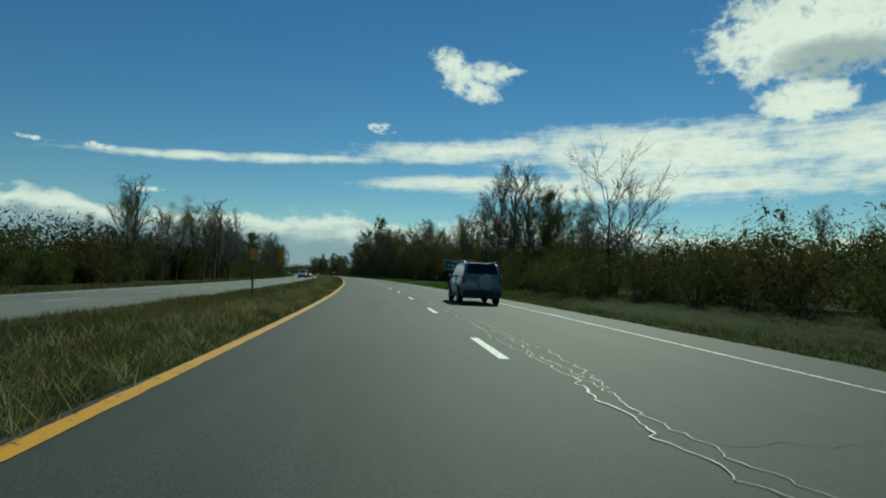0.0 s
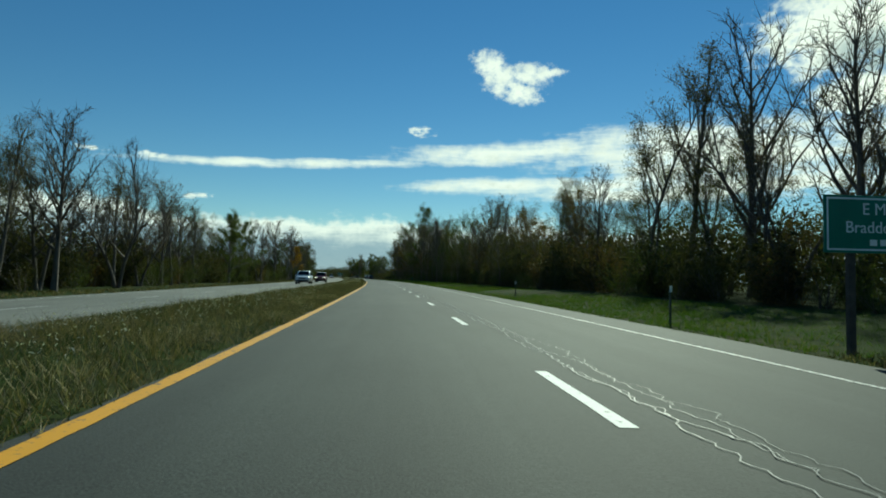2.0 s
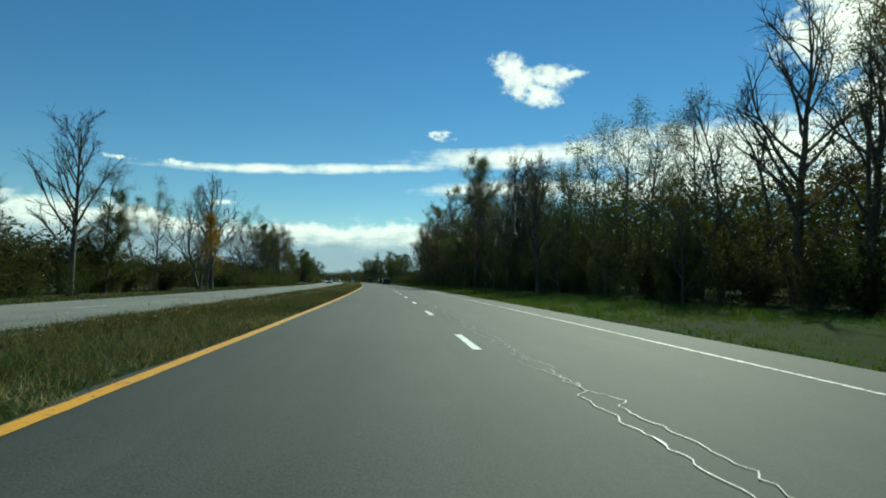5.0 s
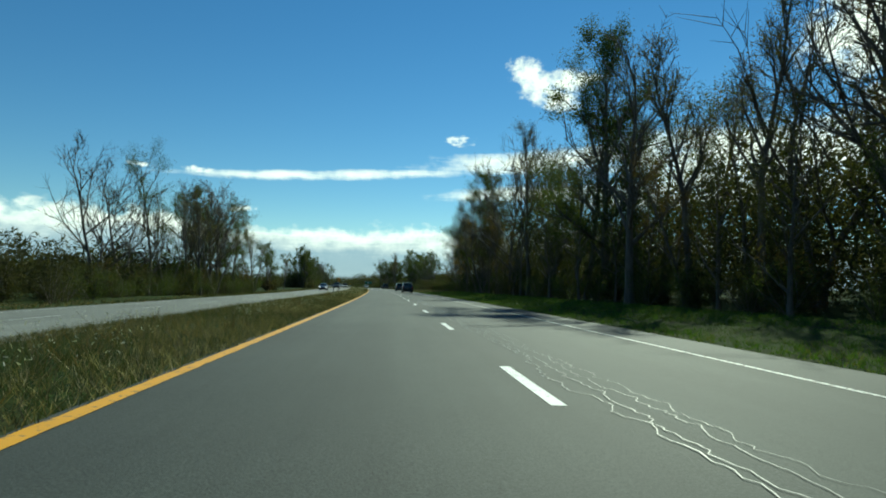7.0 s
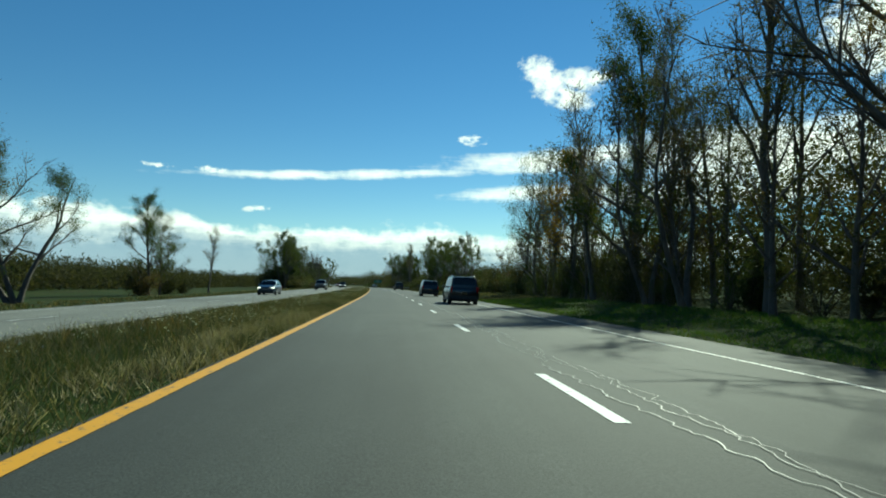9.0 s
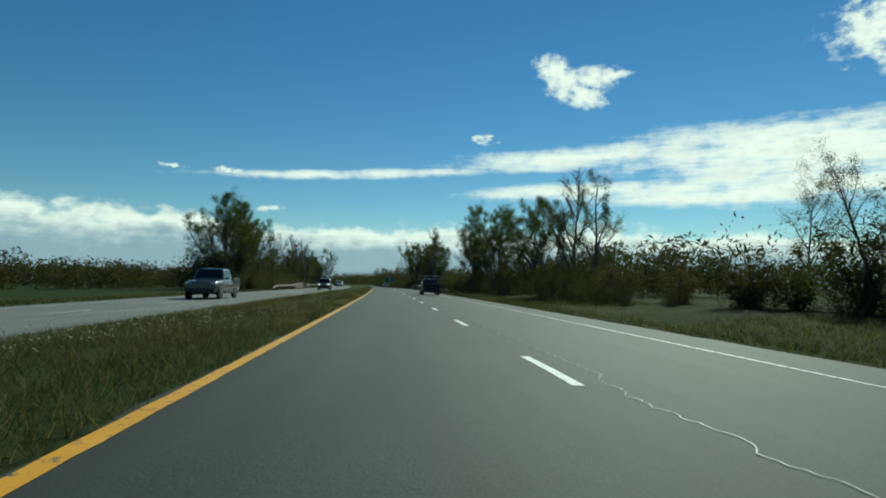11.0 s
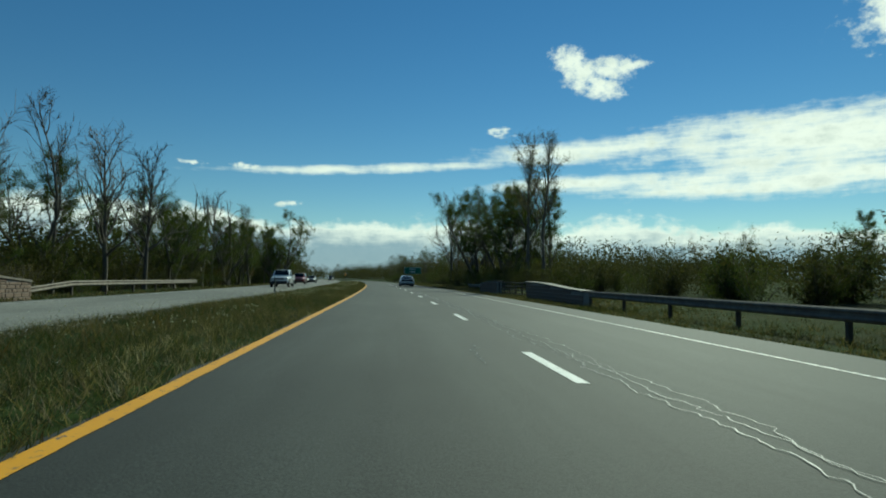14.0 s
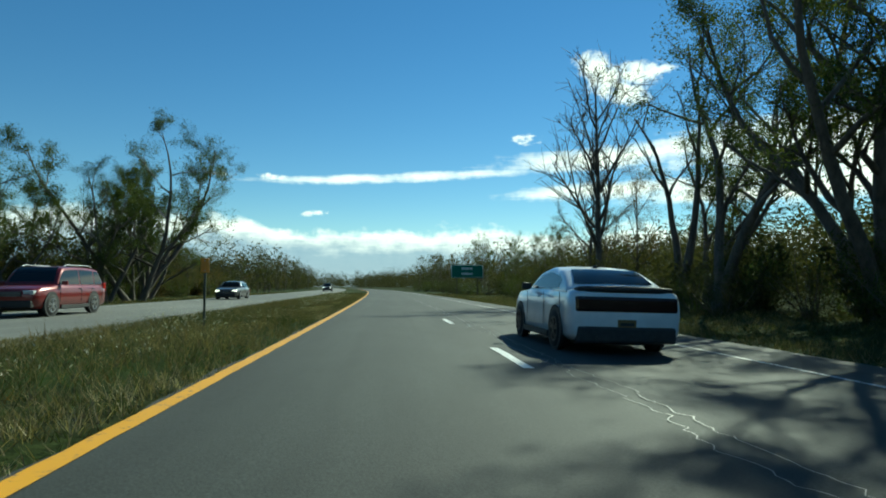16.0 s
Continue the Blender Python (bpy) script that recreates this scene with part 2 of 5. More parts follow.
# paler than bitumen: sun glare on the sealant is put into its colour
def glare_seal_nodes(nt, b):
    n = tex(nt, "ShaderNodeTexNoise", 6.0, 4.0)
    nt.links.new(ramp(nt, n.outputs[0], [(0.3, (0.12, 0.12, 0.115)), (0.7, (0.23, 0.23, 0.22))]), b.inputs["Base Color"])
    b.inputs["Roughness"].default_value = 0.4


SEAL = material("crack_sealant", glare_seal_nodes)


def soil_nodes(nt, b):
    a = tex(nt, "ShaderNodeTexNoise", 0.12, 6.0, 0.65)
    f = tex(nt, "ShaderNodeTexNoise", 7.0, 5.0, 0.7)
    c = ramp(nt, a.outputs[0], [(0.32, (0.033, 0.031, 0.016)), (0.5, (0.026, 0.042, 0.011)), (0.68, (0.046, 0.047, 0.019))])
    c = blend(nt, c, ramp(nt, f.outputs[0], [(0.3, (0.5, 0.5, 0.5)), (0.7, (1.4, 1.4, 1.3))]), 0.8, "MULTIPLY")
    nt.links.new(c, b.inputs["Base Color"])
    b.inputs["Roughness"].default_value, b.inputs["Specular IOR Level"].default_value = 1.0, 0.05
    bump(nt, b, f.outputs[0], 0.8, 0.05)


SOIL = material("grassy_soil", soil_nodes)


def leaf_material(name, stops, through=0.45, patch=0.45):
    """Leaves: colour by clump, light shines through them."""
    def build(nt, b):
        geo = nt.nodes.new("ShaderNodeNewGeometry")
        n = tex(nt, "ShaderNodeTexNoise", patch, 5.0)
        mx = nt.nodes.new("ShaderNodeMath")
        mx.operation = "ADD"
        half = nt.nodes.new("ShaderNodeMath")
        half.operation = "MULTIPLY_ADD"
        nt.links.new(geo.outputs["Random Per Island"], half.inputs[0])
        half.inputs[1].default_value, half.inputs[2].default_value = 0.7, -0.35
        nt.links.new(n.outputs[0], mx.inputs[0])
        nt.links.new(half.outputs[0], mx.inputs[1])
        c = ramp(nt, mx.outputs[0], stops)
        nt.links.new(c, b.inputs["Base Color"])
        b.inputs["Roughness"].default_value = 0.75
        b.inputs["Specular IOR Level"].default_value = 0.1
        tr = nt.nodes.new("ShaderNodeBsdfTranslucent")
        nt.links.new(blend(nt, c, (0.85, 0.92, 0.5), 1.0, "MULTIPLY"), tr.inputs[0])
        ms = nt.nodes.new("ShaderNodeMixShader")
        ms.inputs[0].default_value = through
        nt.links.new(b.outputs[0], ms.inputs[1])
        nt.links.new(tr.outputs[0], ms.inputs[2])
        nt.links.new(ms.outputs[0], nt.nodes["Material Output"].inputs[0])
    return build if name is None else material(name, build)


LEAF_GREEN = leaf_material("green_leaves", [(0.15, (0.036, 0.056, 0.018)), (0.5, (0.071, 0.092, 0.029)), (0.85, (0.129, 0.129, 0.040))], 0.48)
LEAF_OLIVE = leaf_material("olive_leaves", [(0.1, (0.038, 0.046, 0.018)), (0.5, (0.075, 0.076, 0.03)), (0.9, (0.14, 0.115, 0.042))], 0.44)
LEAF_RUST = leaf_material("rusty_leaves", [(0.1, (0.063, 0.045, 0.026)), (0.5, (0.117, 0.076, 0.034)), (0.9, (0.205, 0.130, 0.043))], 0.46)
LEAF_PALE = leaf_material("pale_autumn_leaves", [(0.1, (0.09, 0.078, 0.038)), (0.5, (0.14, 0.118, 0.05)), (0.9, (0.2, 0.16, 0.062))], 0.36)
# dark foliage; inside the thickets its colour also stands for shade
LEAF_DEEP = leaf_material("dark_leaves_and_shade", [(0.15, (0.032, 0.038, 0.018)), (0.5, (0.061, 0.060, 0.027)), (0.85, (0.105, 0.087, 0.038))], 0.4)
GRASS_MIX = leaf_material("roadside_grass", [(0.1, (0.034, 0.05, 0.017)), (0.42, (0.058, 0.068, 0.026)), (0.56, (0.105, 0.088, 0.044)), (0.85, (0.25, 0.195, 0.115))], 0.4, 0.16)
STRAW = leaf_material("bleached_straw", [(0.2, (0.2, 0.155, 0.08)), (0.8, (0.5, 0.42, 0.28))], 0.3)
SEED = leaf_material("pale_seed_heads", [(0.2, (0.42, 0.4, 0.33)), (0.8, (0.62, 0.6, 0.54))], 0.3)
GRASS_GREEN = leaf_material("mown_grass", [(0.1, (0.055, 0.11, 0.016)), (0.55, (0.09, 0.15, 0.024)), (0.95, (0.18, 0.16, 0.06))], 0.45)


def bark_nodes(nt, b):
    n = tex(nt, "ShaderNodeTexNoise", 5.0, 6.0, 0.7, stretch=(1, 1, 0.25))
    nt.links.new(ramp(nt, n.outputs[0], [(0.3, (0.05, 0.04, 0.032)), (0.7, (0.15, 0.125, 0.1))]), b.inputs["Base Color"])
    b.inputs["Roughness"].default_value = 0.9
    bump(nt, b, n.outputs[0], 0.7, 0.03)


BARK = material("bark", bark_nodes)


def rough_nodes(c1, c2, scale, rough=0.8, metal=0.0, strength=0.3):
    def build(nt, b):
        n = tex(nt, "ShaderNodeTexNoise", scale, 6.0, 0.65)
        nt.links.new(ramp(nt, n.outputs[0], [(0.3, c1), (0.7, c2)]), b.inputs["Base Color"])
        b.inputs["Roughness"].default_value, b.inputs["Metallic"].default_value = rough, metal
        bump(nt, b, n.outputs[0], strength, 0.02)
    return build


STONE = material("weathered_sandstone", rough_nodes((0.1, 0.068, 0.05), (0.23, 0.155, 0.115), 3.0))
CONCRETE = material("weathered_concrete", rough_nodes((0.2, 0.19, 0.17), (0.36, 0.34, 0.31), 1.5))
TIMBER = material("dark_timber", rough_nodes((0.035, 0.026, 0.02), (0.09, 0.07, 0.05), 4.0))
STEEL = material("galvanised_steel", rough_nodes((0.3, 0.31, 0.32), (0.45, 0.46, 0.47), 6.0, 0.5, 0.7, 0.1))
POST = material("dark_green_post", rough_nodes((0.02, 0.03, 0.022), (0.045, 0.055, 0.04), 12.0, 0.6))
SIGN_GREEN = material("green_sign_sheet", rough_nodes((0.004, 0.11, 0.062), (0.008, 0.15, 0.085), 2.0, 0.45, 0.0, 0.02))
SIGN_WHITE = material("white_sign_sheet", rough_nodes((0.6, 0.62, 0.6), (0.75, 0.76, 0.74), 2.0, 0.45, 0.0, 0.02))
SIGN_YELLOW = material("amber_sign_sheet", rough_nodes((0.6, 0.2, 0.008), (0.72, 0.26, 0.012), 2.0, 0.45, 0.0, 0.02))


# ---- helpers for meshes ----
def mesh_object(name, verts, faces, mat, parent=None, label="", smooth=False, uv=None):
    me = bpy.data.meshes.new(name)
    me.from_pydata([tuple(map(float, v)) for v in verts], [], [tuple(map(int, f)) for f in faces])
    me.materials.append(mat)
    if smooth:
        me.shade_smooth()
    ob = new(name, me)
    if parent:
        ob.parent = parent
    if label:
        tagged(ob, label)
    return ob


def fast_mesh(name, verts, quads, mat):
    """A mesh from arrays of quads, or of triangles."""
    verts, quads = np.asarray(verts, np.float32), np.asarray(quads, np.int32)
    k = quads.shape[1]
    me = bpy.data.meshes.new(name)
    me.vertices.add(len(verts))
    me.vertices.foreach_set("co", verts.ravel())
    me.loops.add(quads.size)
    me.loops.foreach_set("vertex_index", quads.ravel())
    me.polygons.add(len(quads))
    me.polygons.foreach_set("loop_start", np.arange(0, quads.size, k, dtype=np.int32))
    me.update(calc_edges=True)
    me.materials.append(mat)
    return me


def part(name, bm, mat, parent, label=""):
    me = bpy.data.meshes.new(name)
    bm.normal_update()
    bm.to_mesh(me)
    bm.free()
    me.materials.append(mat)
    ob = new(name, me)
    ob.parent = parent
    if label:
        tagged(ob, label)
    return ob


def box_bm(x0, x1, y0, y1, z0, z1, bevel=0.0, bm=None):
    own = bm is None
    bm = bm or bmesh.new()
    r = bmesh.ops.create_cube(bm, size=1.0, matrix=Matrix.Translation(((x0 + x1) / 2, (y0 + y1) / 2, (z0 + z1) / 2)) @ Matrix.Diagonal((x1 - x0, y1 - y0, z1 - z0, 1)))
    if bevel and own:
        bmesh.ops.bevel(bm, geom=bm.edges[:], offset=bevel, segments=2, affect="EDGES", profile=0.6)
    return bm


def strip(name, s0, s1, lat0, lat1, z, mat, step=4.0, thick=0.0, wobble=0.0, parent=None, rag=0.9):
    """A band along the road between two distances from its middle."""
    n = max(2, int((s1 - s0) / step) + 1)
    s = np.linspace(s0, s1, n)
    if callable(lat0):
        lat0, lat1 = lat0(s), lat1(s)
        seed0, seed1 = 1.0, 2.0
    else:
        seed0, seed1 = lat0, lat1
    w0 = np.array([noise.noise((x * rag, seed0, 3.0)) for x in s]) * wobble
    w1 = np.array([noise.noise((x * rag, seed1, 8.0)) for x in s]) * wobble
    a, b = spot(s, lat0 + w0, z), spot(s, lat1 + w1, z)
    v = np.concatenate([a, b])
    f = [(i, n + i, n + i + 1, i + 1) for i in range(n - 1)]
    if thick:
        v = np.concatenate([v, v - np.array([0, 0, thick])])
        k = 2 * n
        f += [(i + 1, k + i + 1, k + i, i) for i in range(n - 1)] + [(n + i, k + n + i, k + n + i + 1, n + i + 1) for i in range(n - 1)]
        f += [(0, k, k + n, n), (n - 1, 2 * n - 1, k + 2 * n - 1, k + n - 1)]
    ob = mesh_object(name, v, f, mat, parent)
    lat = np.concatenate([np.broadcast_to(lat0, s.shape), np.broadcast_to(lat1, s.shape)] * (2 if thick else 1))
    uv = np.stack([lat, np.tile(s, 4 if thick else 2)], -1)
    loops = np.zeros(len(ob.data.loops), np.int32)
    ob.data.loops.foreach_get("vertex_index", loops)
    ob.data.uv_layers.new(name="UVMap").data.foreach_set("uv", uv[loops].astype(np.float32).ravel())
    return ob


# ---- ground, roads, markings ----
def median_edge(s):
    """Where the yellow line runs: the left lane widens a little on the way."""
    return np.interp(s, (0, 40, 200, 480, 510, 540), (-3.6, -3.8, -3.9, -4.03, -3.95, -3.76))



def make_ground():
    lats = np.array([-1500, -900, -500, -250, -140, -90, -60, -45, -35, -26, -21, -17, -12, -9.2, -7.5, -6.6, -5.3, -4.2, 0, 5.9, 6.6, 7.5, 9, 12, 16, 22, 30, 40, 60, 90, 140, 250, 500, 900, 1500])
    ss = np.concatenate([np.arange(-290, -60, 40.0), np.arange(-60, 760, 5.0), np.arange(760, 2300, 60.0)])
    gs, gl = np.meshgrid(ss, lats, indexing="ij")
    v = spot(gs.ravel(), gl.ravel(), 0.0)
    bumpy = np.array([noise.noise((q[0] * 0.05, q[1] * 0.05, 0)) + 0.5 * noise.noise((q[0] * 0.3, q[1] * 0.3, 4)) for q in v])
    gl = gl.ravel()
    v[:, 2] += np.where((gl > 8) | (gl < -18), bumpy * 0.25, np.where((gl < -4.3) & (gl > -9.1) | (gl > 6), bumpy * 0.08, -0.12)) - 0.015
    n, m = len(ss), len(lats)
    i, j = np.meshgrid(np.arange(n - 1), np.arange(m - 1), indexing="ij")
    a = (i * m + j).ravel()
    ob = new("ground", fast_mesh("ground", v, np.stack([a, a + 1, a + m + 1, a + m], -1), SOIL))
    ob.data.shade_smooth()
    tagged(ob, "grassy autumn verge and fields beside a parkway", "ground", kind="structure")


make_ground()
tagged(strip("road", -40, 1500, lambda s: median_edge(s) - 0.13, lambda s: 5.85 + 0 * s, 0.0, ASPHALT, step=1.0, thick=0.14, wobble=0.14, rag=1.7), "dark grey asphalt parkway with two lanes", "road", kind="structure")
tagged(strip("road_opposite", -40, 1500, -17.0, -9.2, 0.0, OLD_ASPHALT, thick=0.14, wobble=0.1), "pale worn asphalt of the opposite carriageway", "road", kind="structure")
tagged(strip("edge_line", -20, 900, lambda s: median_edge(s) - 0.08, lambda s: median_edge(s) + 0.08, 0.006, YELLOW, step=0.3, wobble=0.02, rag=2.6), "solid yellow line along the median edge", "road marking", kind="structure")
tagged(strip("shoulder_line", -20, 900, 4.03, 4.14, 0.006, WORN_WHITE, step=2.0, wobble=0.02), "worn solid white line at the shoulder", "road marking", kind="structure")
tagged(strip("far_edge_line", -20, 900, -16.05, -15.95, 0.006, WORN_WHITE, step=3.0), "faded white line of the opposite carriageway", "road marking", kind="structure")

DASH_LEN = 2.7
k = int(-DASH_AT / DASH)
while DASH_AT + k * DASH < 560:
    s1 = DASH_AT + k * DASH
    tagged(strip("lane_dash", s1 - DASH_LEN, s1, -0.075, 0.075, 0.006, WHITE, step=0.9, wobble=0.02), "white painted lane dash on grey asphalt", "lane marking", "dashes between the lanes", kind="structure")
    k += 1
for i in range(46):
    s1 = -5 + i * DASH
    tagged(strip("lane_dash_opposite", s1 - DASH_LEN, s1, -12.8, -12.65, 0.006, WORN_WHITE, step=0.9, wobble=0.02), "faded white lane dash of the opposite road", "lane marking", "dashes of the opposite road", kind="structure")


def crack_seal(name, s0, s1, lat, drift, width, seed, bend=0.55):
    """A wriggling band of crack sealant."""
    rng = random.Random(seed)
    n = int((s1 - s0) / 0.085) + 2
    ss, ll, v, f, l = [], [], [], [], lat
    for i in range(n):
        q = i / (n - 1)
        s = s0 + (s1 - s0) * q
        ll.append(lat + drift * q + 0.22 * noise.noise((s * 0.4, seed * 3.7, 0)) * bend / 0.55 + 0.11 * noise.noise((s * 1.9, seed * 1.3, 5)) + 0.09 * noise.noise((s * 5.3, seed * 0.7, 1)) + 0.045 * noise.noise((s * 11.0, seed * 0.9, 6)))
        ss.append(s + 0.1 * noise.noise((s * 1.9, seed * 2.1, 9)))
    for i in range(n):
        w = width * (0.45 + 1.7 * abs(noise.noise((ss[i] * 1.3, seed, 2))) * abs(noise.noise((ss[i] * 4.1, seed, 7))) * 2.2)
        v += [spot(ss[i], ll[i] - w, 0.011), spot(ss[i], ll[i] + w, 0.011)]
        if i:
            f.append((2 * i - 2, 2 * i - 1, 2 * i + 1, 2 * i))
    return mesh_object(name, v, f, SEAL)


SEALED = [(-4, 150, 0.42, 0.1, 0.012), (-4, 150, 0.58, -0.02, 0.011), (6, 120, 0.8, -0.12, 0.009), (30, 75, 1.0, -0.2, 0.008), (150, 345, 0.46, 0.05, 0.012), (150, 345, 0.68, 0.0, 0.011),
          (185, 300, 0.92, -0.15, 0.009), (200, 260, 1.1, -0.1, 0.007), (345, 600, 0.42, 0.05, 0.01), (395, 600, 0.62, 0.05, 0.01), (440, 530, 0.86, -0.15, 0.008)]
for i, (s0, s1, lat, drift, w) in enumerate(SEALED):
    tagged(crack_seal("crack_sealant", s0, s1, lat, drift, w, i + 1), "shiny sealed joint crack winding along the asphalt", "crack seal", "sealed cracks in the road", kind="structure")
for i, s0 in enumerate((44, 118, 470)):
    tagged(crack_seal("crack_sealant", s0, s0 + 1.4 + 0.4 * (i % 4), -0.45 - 0.25 * (i % 3), 0.3, 0.01, 40 + i, 0.8), "short sealed crack in the asphalt", "crack seal", "sealed cracks in the road", kind="structure")

# open cracks that run across the lanes
CRACK = material("open_crack", rough_nodes((0.016, 0.016, 0.015), (0.035, 0.035, 0.033), 9.0, 0.9))


def cross_crack(s0, lat0, lat1, seed, width=0.01):
    n = int((lat1 - lat0) / 0.07) + 2
    v, f = [], []
    for i in range(n):
        l = lat0 + (lat1 - lat0) * i / (n - 1)
        s = s0 + 0.35 * noise.noise((l * 0.7, seed * 2.3, 0)) + 0.22 * noise.noise((l * 2.9, seed * 1.7, 4)) + 0.09 * noise.noise((l * 8.0, seed, 6))
        w = width * (0.25 + 1.3 * abs(noise.noise((l * 2.7, seed, 2))))
        v += [spot(s - w, l, 0.005), spot(s + w, l, 0.005)]
        if i:
            f.append((2 * i - 2, 2 * i, 2 * i + 1, 2 * i - 1))
    tagged(mesh_object("road_crack", v, f, CRACK), "thin dark crack across the worn asphalt", "road crack", "cracks across the road", kind="structure")


crack_rng = random.Random(17)
s0 = 4.0
while s0 < 600:
    a0 = crack_rng.uniform(-3.4, 3.8)
    cross_crack(s0, a0, min(5.7, a0 + crack_rng.uniform(0.5, 1.9)), crack_rng.uniform(0, 90), crack_rng.choice((0.003, 0.005, 0.007)))
    s0 += crack_rng.uniform(5, 12)

# ---- plants ----
def tube(pts, rad, sides, V, F):
    """Adds a tapered tube along points to the lists."""
    pts = [Vector(p) for p in pts]
    base = len(V)
    for i, p in enumerate(pts):
        d = (pts[min(i + 1, len(pts) - 1)] - pts[max(i - 1, 0)]).normalized()
        u = d.orthogonal().normalized()
        w = d.cross(u)
        for k in range(sides):
            a = 2 * math.pi * k / sides
            V.append(p + (u * math.cos(a) + w * math.sin(a)) * rad[i])
    for i in range(len(pts) - 1):
        for k in range(sides):
            F.append((base + i * sides + k, base + i * sides + (k + 1) % sides, base + (i + 1) * sides + (k + 1) % sides, base + (i + 1) * sides + k))


def limb(rng, start, d, length, n, wander, lift):
    pts, d = [Vector(start)], Vector(d).normalized()
    for _ in range(n):
        d = (d + Vector((rng.gauss(0, wander), rng.gauss(0, wander), rng.gauss(0, wander * 0.6) + lift))).normalized()
        pts.append(pts[-1] + d * (length / n))
    return pts, d


def leaf_quads(rng, anchors, size, spread):
    """Small pointed leaf sprays round anchor points."""
    n = len(anchors)
    c = np.array(anchors) + rng.normal(0, spread, (n, 3))
    u = rng.normal(0, 1, (n, 3))
    u /= np.linalg.norm(u, axis=1, keepdims=True)
    w = np.cross(u, rng.normal(0, 1, (n, 3)))
    w /= np.linalg.norm(w, axis=1, keepdims=True)
    s = size * rng.uniform(0.55, 1.45, (n, 1))
    v = np.stack([c - u * s, c + w * s * 0.5 - u * s * 0.1, c + u * s, c - w * s * 0.5 + u * s * 0.15], 1).reshape(-1, 3)
    return v, np.arange(4 * n).reshape(-1, 4)


def leaf_points(rng, anchors, size, spread):
    """Finer leaves, three-cornered."""
    v, _ = leaf_quads(rng, anchors, size, spread)
    v = v.reshape(-1, 4, 3)[:, :3].reshape(-1, 3)
    return v, np.arange(len(v)).reshape(-1, 3)


def make_tree(name, seed, leaf_mat, h=10.0, r=0.2, stems=1, lean=0.0, first=0.35, limbs=12, reach=0.3, rise=55, lift=0.06, sub=5, twigs=4, leaves=6, size=0.16, spread=0.25, taper_top=0.5, wander=0.12, bald=0.0, fine=True):
    """One tree, ten metres high: a root Empty with trunk and crown."""
    rng, nrng = random.Random(seed), np.random.default_rng(seed)
    V, F, anchors = [], [], []
    BV, BF = ([], []) if not leaves else (V, F)
    for st in range(stems):
        a0 = rng.uniform(0, 6.28)
        tilt = lean + (0.18 if stems > 1 else 0.03) * rng.uniform(0.5, 1.4)
        hh = h * (1.0 if st == 0 else rng.uniform(0.7, 0.98))
        pts, _ = limb(rng, (0.12 * st * math.cos(a0), 0.12 * st * math.sin(a0), -0.3), (tilt * math.cos(a0), tilt * math.sin(a0), 1), hh / math.cos(min(tilt, 1)), 9, 0.05 + 0.05 * (stems > 1), 0.02)
        rr = r / math.sqrt(stems)
        tube(pts, [rr * (1.35 if i == 0 else 1 - 0.86 * i / 9) for i in range(10)], 7, V, F)
        for k in range(limbs // stems):
            u = first + (0.97 - first) * ((k + rng.random()) / (limbs // stems))
            i = min(int(u * 9), 8)
            p = pts[i].lerp(pts[i + 1], u * 9 - i)
            az = k * 2.4 + rng.uniform(-0.6, 0.6)
            e = radians(rise + rng.uniform(-18, 18)) + (u - first) * 0.5
            ln = h * reach * (1 - taper_top * ((u - first) / (1 - first)) ** 1.5) * rng.uniform(0.7, 1.2)
            q, d = limb(rng, p, (math.cos(az) * math.cos(e), math.sin(az) * math.cos(e), math.sin(e)), ln, 5, wander, lift)
            lr = rr * (1 - 0.86 * u) * 0.6 + 0.012
            tube(q, [lr * (1 - 0.8 * j / 5) for j in range(6)], 5, V, F)
            for m in range(sub):
                w = 0.3 + 0.7 * (m + rng.random()) / sub
                j = min(int(w * 5), 4)
                p2 = q[j].lerp(q[j + 1], w * 5 - j)
                d2 = (q[j + 1] - q[j]).normalized() + Vector((rng.gauss(0, 0.55), rng.gauss(0, 0.55), rng.gauss(0.1, 0.4)))
                l2 = ln * rng.uniform(0.25, 0.5)
                q2, _ = limb(rng, p2, d2, l2, 3, wander * 1.2, lift)
                tube(q2, [max(lr * 0.4 * (1 - 0.75 * x / 3), 0.006) for x in range(4)], 3, BV, BF)
                bare = rng.random() < bald
                for _ in range(twigs):
                    x = rng.uniform(0.25, 1.0)
                    j2 = min(int(x * 3), 2)
                    p3 = q2[j2].lerp(q2[j2 + 1], x * 3 - j2)
                    q3, _ = limb(rng, p3, (q2[j2 + 1] - q2[j2]).normalized() + Vector((rng.gauss(0, 0.6), rng.gauss(0, 0.6), rng.gauss(0.1, 0.5))), l2 * rng.uniform(0.35, 0.7), 2, 0.2, lift)
                    if fine:
                        tube([q3[0], q3[2]], [0.014, 0.005], 3, BV, BF)
                    if not bare:
                        for _ in range(leaves):
                            anchors.append(tuple(q3[1].lerp(q3[2], rng.uniform(-0.6, 1.1))))
    root = new(name)
    trunk = new("trunk", fast_mesh("trunk", [tuple(v) for v in V], F, BARK))
    trunk.parent = root
    if not leaves:
        twig = new("crown", fast_mesh("crown", [tuple(v) for v in BV], BF, BARK))
        twig.parent = root
    if anchors:
        v, f = leaf_points(nrng, anchors, size, spread)
        crown = new("crown", fast_mesh("crown", v, f, leaf_mat))
        crown.parent = root
    return root


